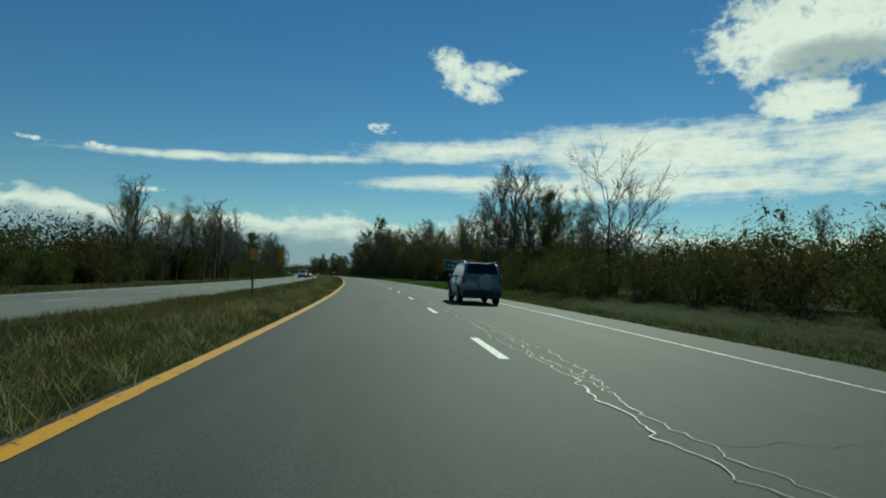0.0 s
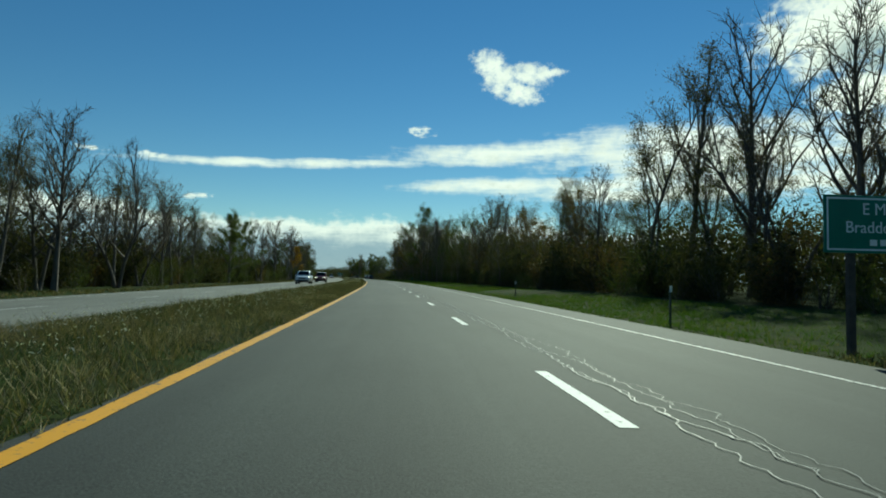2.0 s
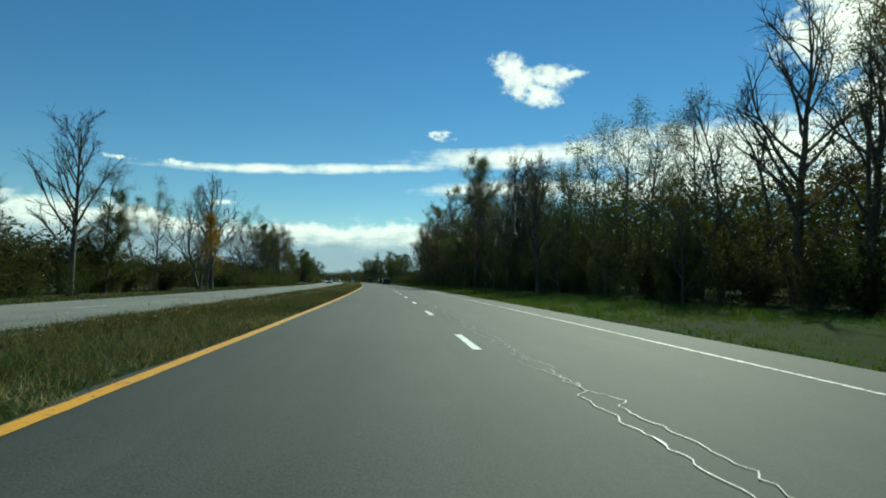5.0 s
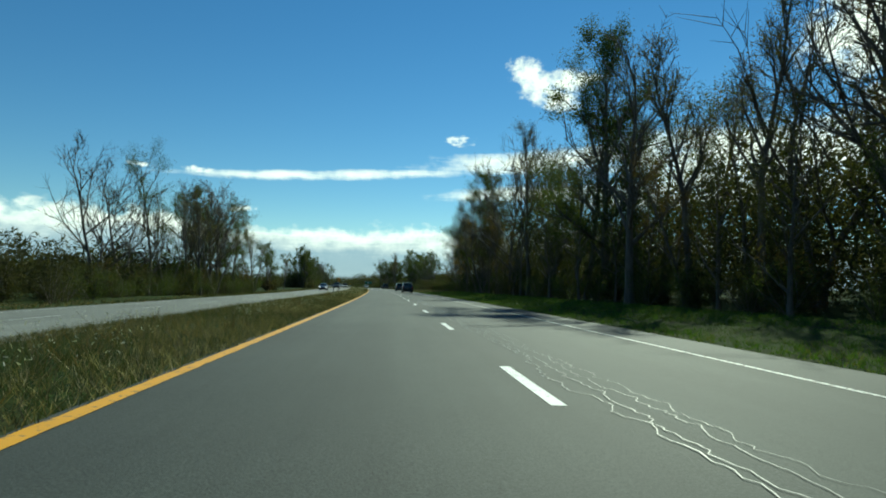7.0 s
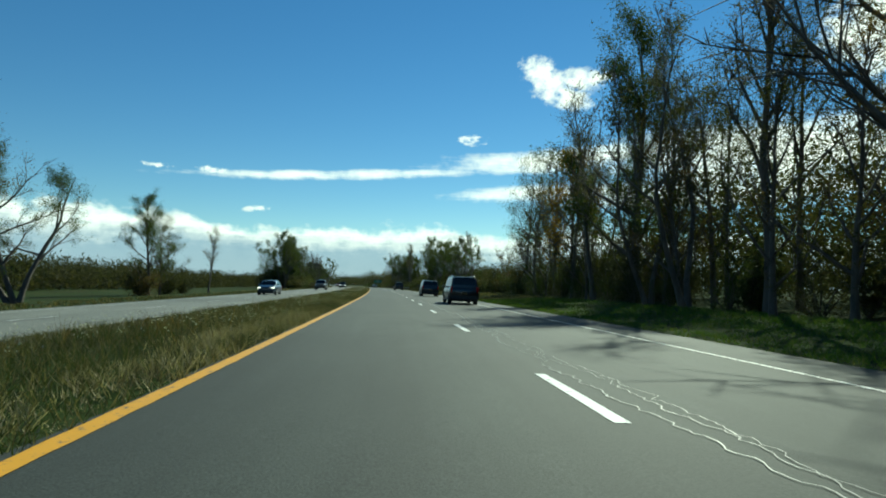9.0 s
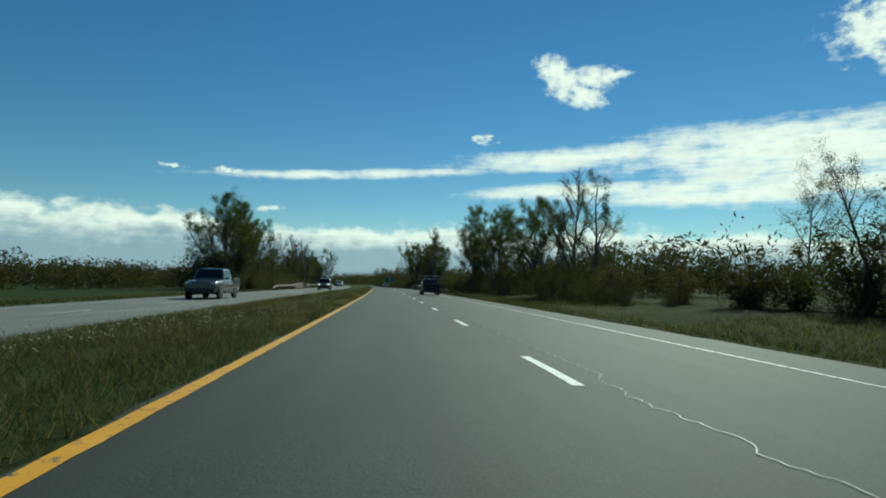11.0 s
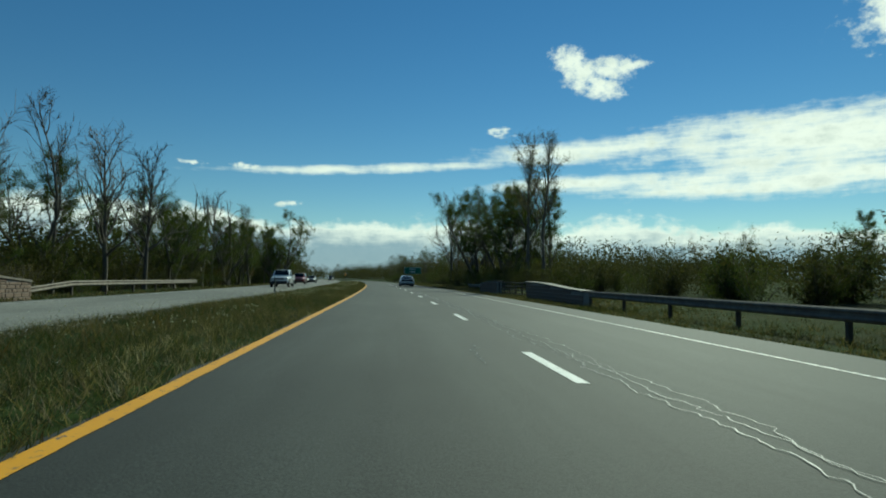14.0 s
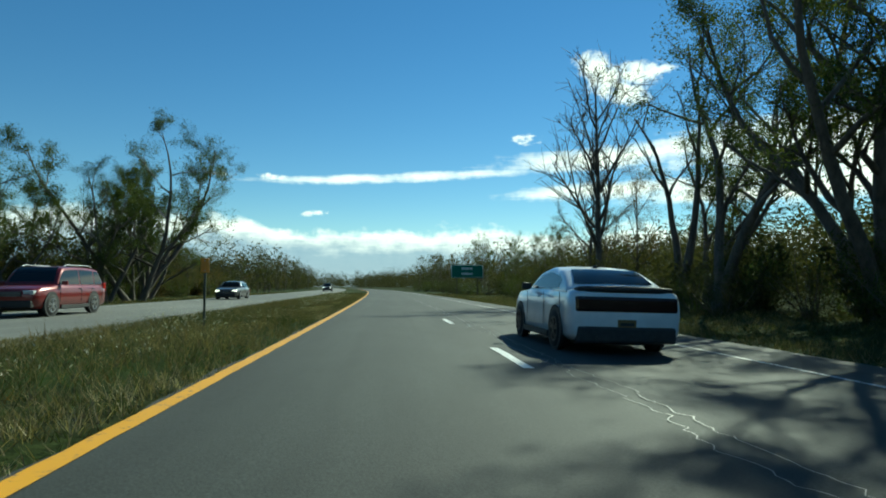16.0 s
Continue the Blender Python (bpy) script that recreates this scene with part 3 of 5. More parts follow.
def make_shrub(seed, leaf_mat, stems=9, leaves=330, size=0.05, h=3.0, wide=0.9, spread=0.2):
    """A shrub three metres high: many stems from the root, leaves all along."""
    rng, nrng = random.Random(seed), np.random.default_rng(seed)
    V, F, anchors = [], [], []
    for k in range(stems):
        az, t = rng.uniform(0, 6.28), rng.uniform(0.1, wide)
        q, _ = limb(rng, (0.15 * math.cos(az), 0.15 * math.sin(az), -0.1), (t * math.cos(az), t * math.sin(az), 1), h * rng.uniform(0.6, 1.05), 5, 0.16, 0.0)
        tube(q, [0.03, 0.025, 0.02, 0.014, 0.01, 0.005], 4, V, F)
        for m in range(6):
            w = rng.uniform(0.08, 1.0)
            j = min(int(w * 5), 4)
            q2, _ = limb(rng, q[j], (q[j + 1] - q[j]).normalized() + Vector((rng.gauss(0, 0.7), rng.gauss(0, 0.7), rng.gauss(0, 0.5))), h * rng.uniform(0.15, 0.35), 2, 0.2, 0.0)
            for _ in range(leaves // 6):
                anchors.append(tuple(q2[0].lerp(q2[2], rng.uniform(0, 1.1))))
    root = new("shrub")
    stem = new("stem", fast_mesh("stem", [tuple(v) for v in V], F, BARK))
    stem.parent = root
    v, f = leaf_points(nrng, anchors, size, spread)
    v[:, 2] = np.abs(v[:, 2])
    crown = new("crown", fast_mesh("crown", v, f, leaf_mat))
    crown.parent = root
    return root


def make_thicket(seed, leaf_mat, leaves=5600, size=0.052, h=3.0, wide=2.1):
    """A tangle three metres high: many thin stems, twig ends in uneven heads, darker leaves within as painted shade."""
    rng, nrng = random.Random(seed), np.random.default_rng(seed)
    V, F = [], []
    heads = []
    for k in range(16):
        az, r = rng.uniform(0, 6.28), wide * math.sqrt(rng.random()) * 0.8
        top = h * rng.uniform(0.62, 1.0) * (1 - 0.3 * r / wide)
        q, _ = limb(rng, (0.02 * math.cos(az), 0.02 * math.sin(az), -0.1), (r * 0.8 / top * math.cos(az), r * 0.8 / top * math.sin(az), 1), top * 1.1, 4, 0.12, 0.0)
        tube(q, [0.028, 0.022, 0.016, 0.01, 0.005], 3, V, F)
        heads += [(q[4], rng.uniform(0.35, 0.6)), (q[3], rng.uniform(0.45, 0.75)), (q[2], rng.uniform(0.5, 0.85)), (q[1], rng.uniform(0.5, 0.9))]
    root = new("thicket")
    stems = new("stem", fast_mesh("stem", [tuple(v) for v in V], F, BARK))
    stems.parent = root
    tagged(stems, kind="stuff")
    c = np.array([tuple(p) for p, _ in heads])
    rad = np.array([r for _, r in heads])

    def cloud(n, shell, leaf):
        pick = nrng.integers(0, len(c), n)
        d = nrng.normal(0, 1, (n, 3))
        d /= np.linalg.norm(d, axis=1, keepdims=True)
        p = c[pick] + d * (rad[pick] * nrng.uniform(*shell, n))[:, None]
        p[:, 2] = np.abs(p[:, 2]) + 0.02
        return leaf_points(nrng, p, leaf, 0.06)

    v, f = cloud(leaves, (0.55, 1.15), size)
    # large inner leaves in the dark colour paint the shade inside the tangle
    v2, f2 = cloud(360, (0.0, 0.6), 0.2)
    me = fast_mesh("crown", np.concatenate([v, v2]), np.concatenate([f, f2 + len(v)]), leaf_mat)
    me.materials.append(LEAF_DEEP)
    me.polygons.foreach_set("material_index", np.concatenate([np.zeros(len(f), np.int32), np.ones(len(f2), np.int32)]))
    new("crown", me).parent = root
    return root


PLANTS = {
    "bare": ([make_tree("bare_tree", 11 + i, LEAF_RUST, r=0.19, stems=1 + (i == 1), limbs=18, reach=0.38, rise=44, sub=8, twigs=5, leaves=0, first=0.24) for i in range(3)], "leafless grey tree with fine spreading branches", "tree"),
    "bigbare": ([make_tree("bare_tree", 19, LEAF_RUST, r=0.24, stems=2, limbs=20, reach=0.56, rise=34, lift=0.05, sub=9, twigs=6, leaves=0, first=0.2, taper_top=0.35)], "wide leafless tree with many fine branches", "tree"),
    "sparse": ([make_tree("sparse_tree", 31 + i, LEAF_PALE, r=0.15, stems=1 + (i == 2), limbs=15, reach=0.25, rise=58, sub=6, twigs=5, leaves=14, size=0.052, spread=0.19, first=0.35, bald=0.35) for i in range(3)], "tall thin tree with few pale autumn leaves", "tree"),
    "leafy": ([make_tree("leafy_tree", 51 + i, LEAF_GREEN, r=0.22, limbs=16, reach=0.33, rise=38, sub=6, twigs=5, leaves=64, size=0.062, spread=0.17, fine=False, first=0.14, taper_top=0.35) for i in range(2)], "dense dark green tree with a round crown", "tree"),
    "willow": ([make_tree("willow_tree", 71 + i, LEAF_GREEN, r=0.34, stems=3, lean=0.16, limbs=21, reach=0.36, rise=36, lift=0.02, sub=6, twigs=5, leaves=48, size=0.056, spread=0.14, fine=False, first=0.25, wander=0.2, bald=0.1) for i in range(3)], "broad green willow with several leaning trunks", "tree"),
    "spreading": ([make_tree("spreading_willow", 81 + i, LEAF_GREEN, r=0.36, stems=4, lean=0.3, limbs=24, reach=0.42, rise=34, lift=0.03, sub=7, twigs=6, leaves=46, size=0.056, spread=0.14, fine=False, first=0.18, wander=0.22, bald=0.05) for i in range(2)], "wide spreading willow with leaning trunks", "tree"),
    "wood": ([make_tree("woodland_tree", 91 + i, m, r=0.14, limbs=15, reach=0.32, rise=38, sub=5, twigs=4, leaves=34, size=0.058, spread=0.2, first=0.12, bald=0.14, taper_top=0.4, fine=False) for i, m in enumerate((LEAF_OLIVE, LEAF_RUST, LEAF_OLIVE, LEAF_GREEN))], "slender woodland tree with dull autumn leaves", "tree"),
    "snag": ([make_tree("dead_tree", 111 + i, LEAF_RUST, r=0.3, stems=2, limbs=8, reach=0.3, rise=55, sub=3, twigs=1, leaves=0, first=0.45, wander=0.25) for i in range(2)], "dead tree with broken thick limbs", "tree"),
    "amber": ([make_tree("amber_tree", 131, leaf_material("amber_leaves", [(0.1, (0.2, 0.1, 0.015)), (0.5, (0.32, 0.17, 0.02)), (0.9, (0.4, 0.25, 0.04))], 0.4), r=0.16, limbs=14, reach=0.26, rise=45, sub=6, twigs=4, leaves=20, size=0.1, first=0.25)], "tree with amber autumn leaves", "tree"),
    "shrub": ([make_shrub(151 + i, m, stems=8 + i) for i, m in enumerate((LEAF_OLIVE, LEAF_GREEN, LEAF_DEEP, LEAF_GREEN))], "rounded roadside shrub with dull green leaves", "shrub"),
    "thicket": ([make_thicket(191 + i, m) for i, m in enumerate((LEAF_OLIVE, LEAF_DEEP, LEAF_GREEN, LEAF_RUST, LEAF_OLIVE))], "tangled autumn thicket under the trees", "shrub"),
    "reeds": ([make_shrub(171, LEAF_PALE, stems=26, leaves=60, size=0.06, h=2.4, wide=0.3, spread=0.1)], "clump of tall pale reeds", "reeds"),
}
used_once = set()


def plant(kind, s, lat, height, pick=None, turn=None):
    """Sets a plant of that kind at a station, scaled to its height."""
    protos, label, cat = PLANTS[kind]
    rng = random.Random(int(s * 13.7 + lat * 101) + len(kind))
    i = rng.randrange(len(protos)) if pick is None else pick
    nominal = 3.0 if kind in ("shrub", "thicket") else 2.4 if kind == "reeds" else 10.0
    m = stand(s, lat, rng.uniform(0, 360) if turn is None else turn, height / nominal, -0.02)
    ob = protos[i]
    group = {"shrub": "shrubs along the verge", "reeds": "reeds", "thicket": "thickets along the woods"}.get(kind, "trees along the parkway")
    if ob.name not in used_once:
        used_once.add(ob.name)
        ob.matrix_basis = m
    else:
        ob = copy_thing(ob, Matrix.Translation(m.translation) @ m.to_quaternion().to_matrix().to_4x4())
        ob.scale = m.to_scale()
    return tagged(ob, label, cat, group)


# trees that stand out: kind, station, distance from the middle line, height
NEAR_TREES = """
bigbare 44 17.2 8.8; bare 58 24 8.5; sparse 23 18 4.8; sparse 26 19 4.5
sparse 123 22 13; sparse 128 23 12.5; sparse 117 22 11.5; bare 88 22 17; sparse 91 22 16; sparse 84 22 14; bare 78 21 14; bare 75 23 12; leafy 66 21 10; sparse 64 21 10.5; wood 60 20 9
sparse 97 19 17.5; sparse 93 20 18; bare 152 20 15; sparse 148 19 13; sparse 167 20 15.5; bare 173 21 16; bare 202 14.5 13; sparse 214 17 14.5; bare 222 18 17; bare 226 19 17
sparse 234 18 17; leafy 258 19 22; sparse 261 18 22; sparse 239 17 17; bare 246 16 18; bare 290 17 23; sparse 280 17 21; sparse 270 17 18; leafy 318 18 20; sparse 311 16 18; sparse 306 16 19; sparse 300 17 19; sparse 331 17 16; amber 334 18 15; sparse 322 16 17; wood 353 18 16; wood 345 17 15; bare 340 18 16
leafy 462 15.5 15; spreading 456 20 13.5; leafy 470 18 11; willow 443 16 11; leafy 432 19 12.5; bare 410 18 12.5; willow 405 17.5 11; willow 424 20 12; willow 437 20 12; leafy 447 19 12; snag 414 18 8.5; shrub 394 15 3.4; willow 464 21 12; leafy 458 17 9
sparse 526 15.5 16; sparse 534 16 18.5; leafy 546 16 13; spreading 543 16.5 12; leafy 551 18 13; willow 556 14.5 14; willow 565 14 15.5; bare 579 13.5 16.5; willow 552 18 15; sparse 560 17 15; wood 541 18 13; snag 571 15 14; willow 573 18 12; leafy 540 21 12; wood 585 19 10; bare 588 16 11
sparse 77 -24 8.8; sparse 74 -26 8.2; wood 88 -24 7.5; sparse 103 -24 10; sparse 96 -26 9.2; bare 110 -25 10; sparse 86 -23 9.4; bare 91 -22.5 10.8; bare 99 -22 10.6; sparse 117 -24 10.5
leafy 142 -24 8.8; leafy 147 -25 9.1; wood 136 -25 8; bare 166 -24 11; bare 170 -24 10.5; bare 188 -24 12.5; leafy 160 -25 9.2; sparse 128 -25 9; wood 152 -26 9; leafy 196 -25 8; wood 208 -25 10; bare 230 -25 11
bare 220.5 -24 12.2; bare 226 -24 13.9; bare 223 -25 12.5; amber 216 -22 8.6; bare 257 -26 13.2; bare 261 -25.5 12; wood 268 -26 14; sparse 272 -25 12.5; leafy 288 -25.5 13; spreading 293 -26.5 11.5; bare 284 -24 13.5; bare 281 -26 13; sparse 276 -23 12; bare 287 -24 13; wood 296 -24 12.5; wood 282 -25 11; leafy 300 -26 8; sparse 279 -22 11.5
sparse 306 -23 11.3; willow 309 -23.5 9; leafy 333 -25 8.6; wood 336 -25 8; wood 340 -25.5 7.2; sparse 350 -24 8; thicket 331 -25 3.5; thicket 337 -24.5 3.2; thicket 343 -25 2.8; leafy 453 -29 14.5; willow 458 -30 14
leafy 456 -27 13.5; spreading 451 -28.5 12.5; leafy 463 -28 13; willow 460 -26 11.5; bare 457 -28 14; leafy 471 -28 11.5; bare 480 -26 11.5; wood 474 -27 7; bare 496 -26 12.5; bare 506 -26 13; bare 516 -22.5 11.5; bare 512 -24 12
willow 520 -25 7; willow 527 -24 8.6; willow 531 -24.5 8.8; willow 537 -25 9; snag 543 -25 12.5; snag 553 -24 13.5; bare 548 -25 12; willow 541 -26 9; willow 556 -24 9; willow 561 -24 9.5; willow 550 -23.5 9; leafy 566 -24 9
spreading 586 -21 13; leafy 589 -22.5 9.5; wood 582 -23 8; spreading 593 -23 11; willow 583 -22 9; willow 572 -24 9; willow 577 -25 8; leafy 597 -25 7; wood 612 -25 5.5; wood 640 -25 5; wood 665 -25 6; wood 680 -26 7; sparse 560 -22 12
"""
for line in NEAR_TREES.replace("\n", ";").split(";"):
    if line.strip():
        kind, s, lat, height = line.split()
        plant(kind, float(s), float(lat), float(height))

# the woods behind, in loose rows
wr = random.Random(5)


def row(kinds, s0, s1, step, lat, heights, jitter=1.5, picks=(None,)):
    s = s0
    while s < s1:
        hgt = float(np.interp(s, *heights)) * wr.uniform(0.78, 1.12)
        plant(wr.choice(kinds), s + wr.uniform(-1.5, 1.5), lat + wr.uniform(-jitter, jitter), hgt, wr.choice(picks))
        s += step * wr.uniform(0.75, 1.25)


RIGHT_H = ((60, 90, 110, 150, 180, 210, 250, 290, 320, 350, 378), (7, 10, 11, 12.5, 14, 15.5, 17, 18, 16, 13, 7))
row(("wood", "wood", "wood", "bare"), 62, 378, 5.2, 21, RIGHT_H)
row(("wood",), 130, 345, 7.0, 16.5, ((130, 200, 300, 345), (7, 8.5, 11, 8)))
row(("wood", "sparse"), 60, 215, 10, -27.5, ((60, 140, 215), (7.5, 9, 9.5)), 2)
row(("wood",), 590, 760, 6, 19, ((590, 640, 760), (8, 8.5, 10)), 3)
row(("wood",), 660, 800, 10, -26, ((660, 800), (8.5, 10)), 3)
row(("wood", "leafy"), 455, 640, 16, -31, ((455, 640), (8, 9)), 3)

# undergrowth
row(("shrub",), -6, 62, 3.6, 12.5, ((0, 62), (3.2, 4.0)), 1.5)
row(("shrub",), 66, 372, 6.0, 16.0, ((66, 180, 200, 372), (3.0, 3.2, 3.2, 3.6)), 0.8)
row(("shrub",), 378, 450, 3.8, 12.2, ((378, 450), (2.7, 3.0)), 1.0)
row(("shrub",), 452, 520, 4.2, 13.5, ((452, 520), (2.4, 2.0)), 1.6, (1, 2, 3))
row(("shrub",), 452, 540, 8, 20, ((452, 540), (3.8, 3.6)), 3.0)
row(("shrub",), 522, 600, 3.8, 12.0, ((522, 600), (2.8, 3.0)), 1.0)
row(("shrub",), 600, 720, 6.0, 12.0, ((600, 720), (3.2, 3.6)), 1.5, (1, 2, 3))
row(("shrub",), 20, 215, 7.0, -24.5, ((20, 215), (3.2, 3.2)), 1.5)
row(("shrub",), 236, 304, 3.6, -22.5, ((236, 304), (3.0, 3.2)), 1.0)
row(("shrub",), 446, 468, 4.0, -22.5, ((430, 468), (3.2, 3.0)), 1.0)
row(("shrub",), 468, 640, 6.5, -24, ((468, 500, 640), (3.0, 3.6, 3.4)), 1.0)
row(("reeds",), 462, 496, 1.3, -21.5, ((462, 496), (2.0, 2.2)), 1.0)


def clumps(name, boxes, size, mat, label):
    """Far woods: a mass of leaf sprays on hidden stems, in uneven crowns."""
    rng = np.random.default_rng(3)
    V = []
    for s0, s1, lat0, lat1, hgt, count in boxes:
        k = max(3, count // 90)
        cs, cl, ch = rng.uniform(s0, s1, k), rng.uniform(lat0, lat1, k), hgt * rng.uniform(0.6, 1.1, k)
        for i in range(k):
            m = count // k
            q = rng.normal(0, 1, (m, 3))
            q /= np.linalg.norm(q, axis=1, keepdims=True)
            q *= rng.uniform(0.5, 1.0, (m, 1)) ** 0.5
            p = spot(np.full(m, cs[i]), np.full(m, cl[i]))
            r = ch[i] * 0.36
            p = p + q * np.array([r, r, ch[i] * 0.5])
            p[:, 2] += ch[i] * 0.5
            V.append(p)
    c = np.concatenate(V)
    # single three-cornered sprays
    v, _ = leaf_quads(rng, c, size, 0.2)
    v = v.reshape(-1, 4, 3)[:, :3].reshape(-1, 3)
    ob = new(name, fast_mesh(name, v, np.arange(len(v)).reshape(-1, 3), mat))
    return tagged(ob, label, "woods", kind="stuff")


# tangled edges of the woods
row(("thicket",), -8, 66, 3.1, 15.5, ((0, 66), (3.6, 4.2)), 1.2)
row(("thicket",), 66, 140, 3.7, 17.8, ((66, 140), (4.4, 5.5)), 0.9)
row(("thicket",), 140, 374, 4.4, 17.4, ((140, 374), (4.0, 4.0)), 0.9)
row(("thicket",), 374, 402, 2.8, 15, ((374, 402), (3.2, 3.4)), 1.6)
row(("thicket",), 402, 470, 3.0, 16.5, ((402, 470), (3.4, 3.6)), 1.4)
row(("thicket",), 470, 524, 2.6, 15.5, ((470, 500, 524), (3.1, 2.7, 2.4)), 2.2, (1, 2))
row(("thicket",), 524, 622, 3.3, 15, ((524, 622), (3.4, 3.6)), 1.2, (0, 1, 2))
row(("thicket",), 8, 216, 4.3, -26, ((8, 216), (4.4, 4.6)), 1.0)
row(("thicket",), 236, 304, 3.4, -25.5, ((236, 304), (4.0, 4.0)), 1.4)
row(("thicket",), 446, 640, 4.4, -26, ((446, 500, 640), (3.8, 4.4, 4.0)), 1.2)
row(("wood", "wood", "bare"), 62, 130, 4.6, -25, ((62, 100, 130), (9.0, 10.0, 8.5)), 1.2)
row(("wood",), 66, 140, 6.0, 25, ((66, 140), (9, 11.5)), 1.5)
row(("leafy",), 488, 566, 9.5, -26.5, ((488, 566), (8.0, 8.5)), 1.2)
row(("leafy", "wood"), 474, 520, 9.0, 24, ((474, 520), (5.5, 4.5)), 2.5)
clumps("woodland_thicket", [(-10, 66, 17.5, 25, 4.6, 26000), (66, 140, 20, 27, 7.2, 30000), (140, 374, 19.5, 24, 6, 34000), (480, 548, -27.5, -24, 5.2, 18000), (398, 470, 18.5, 25, 5, 18000), (530, 640, 17.5, 25, 5.2, 26000), (10, 212, -32, -28, 6.6, 34000), (238, 302, -31, -27, 5, 10000), (500, 640, -33, -28, 6, 26000)], 0.12, LEAF_OLIVE,
       "dense dull undergrowth filling the woodland edge")
clumps("marsh_brush", [(462, 532, 16, 25, 3.5, 30000), (590, 760, 13.5, 20, 3.8, 16000)], 0.11, LEAF_DEEP, "dark green brush along the marsh edge")
clumps("tall_thicket", [(140, 200, 19, 27, 10, 48000), (200, 262, 19, 27, 12.5, 60000), (262, 335, 19, 27, 11.5, 52000)], 0.13, LEAF_OLIVE, "tall dense autumn woodland edge beside the verge")
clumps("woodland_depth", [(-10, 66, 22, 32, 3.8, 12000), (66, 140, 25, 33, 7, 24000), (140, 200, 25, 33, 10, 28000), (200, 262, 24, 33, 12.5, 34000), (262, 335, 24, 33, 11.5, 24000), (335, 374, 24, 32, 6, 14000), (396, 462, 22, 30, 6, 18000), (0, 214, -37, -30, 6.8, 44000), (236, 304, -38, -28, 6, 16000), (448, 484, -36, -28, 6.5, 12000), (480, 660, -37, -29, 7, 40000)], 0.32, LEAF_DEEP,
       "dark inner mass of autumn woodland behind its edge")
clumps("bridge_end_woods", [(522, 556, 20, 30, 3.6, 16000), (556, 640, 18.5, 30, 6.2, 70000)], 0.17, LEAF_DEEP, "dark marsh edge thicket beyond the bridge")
clumps("distant_woods", [(-40, 130, 40, 75, 8, 12000), (130, 420, 36, 50, 10, 9000), (430, 620, 45, 80, 5, 20000), (-20, 230, -50, -38, 8, 12000), (296, 440, -75, -50, 6, 60000), (440, 700, -62, -46, 5.5, 40000)], 0.34, LEAF_DEEP,
       "mass of dull autumn woodland beyond the verge")
clumps("road_end_woods", [(640, 1150, -60, -24, 11, 80000), (640, 1100, 18, 55, 11, 80000), (560, 640, 28, 55, 8, 16000)], 0.36, LEAF_DEEP, "dark woods closing the far end of the parkway")
clumps("field_edge_woods", [(180, 760, -150, -115, 9, 36000), (700, 1700, -200, -90, 12, 40000), (1000, 1900, -90, 200, 17, 60000), (420, 760, 120, 160, 9, 14000)], 0.8, LEAF_DEEP, "far dark line of trees across a field")


# ---- grass ----
def grass(name, s0, s1, lat0, lat1, per_m2, height, width, mat, label, seed, lumps=0.5, patch=None, hug=False):
    """Blades in tufts; with hug the strip follows the paved edge."""
    rng = np.random.default_rng(seed)
    n = int((s1 - s0) * abs(lat1 - lat0) * per_m2)
    s, l = rng.uniform(s0, s1, n), rng.uniform(lat0, lat1, n)
    tuft = np.array([noise.noise((a * 0.5, b * 1.1, seed)) for a, b in zip(s[::6], l[::6])])
    tuft = np.repeat(tuft, 6)[:n] if len(tuft) * 6 >= n else np.resize(np.repeat(tuft, 6), n)
    s, l = np.repeat(s[::6], 6)[:n] + rng.normal(0, 0.05, n), np.clip(np.repeat(l[::6], 6)[:n] + rng.normal(0, 0.05, n), min(lat0, lat1), max(lat0, lat1))
    if patch is not None:
        far = np.array([noise.noise((a * 0.11, b * 0.5, seed + 40)) for a, b in zip(s[::6], l[::6])])
        keep = np.resize(np.repeat(far, 6), n) > patch
        s, l, tuft, n = s[keep], l[keep], tuft[keep], int(keep.sum())
    edge = np.minimum(np.abs(l - lat0), np.abs(l - lat1) + 0.25 * hug)
    if hug:
        l = lat0 + (l - lat0) * (median_edge(s) - 0.1 - lat0) / (lat1 - lat0)
    h = height * (1 + lumps * 1.6 * tuft) * rng.uniform(0.5, 1.3, n) * np.clip(0.45 + edge / 1.2, 0.45, 1)
    p = spot(s, l, -0.02)
    a, b = rng.uniform(0, 6.283, n), rng.uniform(0, 6.283, n)
    side = np.stack([np.cos(a), np.sin(a), 0 * a], -1) * width
    lean = np.stack([np.cos(b), np.sin(b), 0 * b], -1) * (h * rng.uniform(0.2, 1.3, n))[:, None]
    tip = p + lean + np.stack([0 * a, 0 * a, h], -1)
    v = np.stack([p - side, p + side, tip], 1).reshape(-1, 3)
    ob = new(name, fast_mesh(name, v, np.arange(3 * n).reshape(-1, 3), mat))
    return tagged(ob, label, "grass", kind="stuff")


grass("median_grass", -6, 330, -9.15, -4.0, 250, 0.2, 0.005, GRASS_MIX, "low wild median grass, dark green mixed with straw", 21, hug=True)
grass("median_grass", 330, 620, -9.15, -4.2, 250, 0.2, 0.005, GRASS_MIX, "low wild median grass, dark green mixed with straw", 22, hug=True)
grass("verge_grass", -6, 62, 6.0, 16.0, 80, 0.18, 0.01, GRASS_MIX, "rough dry verge grass beside the road", 23)
grass("verge_grass", 62, 330, 6.0, 15.5, 80, 0.14, 0.012, GRASS_GREEN, "short bright green verge grass", 24)
grass("verge_grass", 330, 640, 6.0, 15.5, 80, 0.18, 0.01, GRASS_MIX, "rough verge grass beside the road", 25)
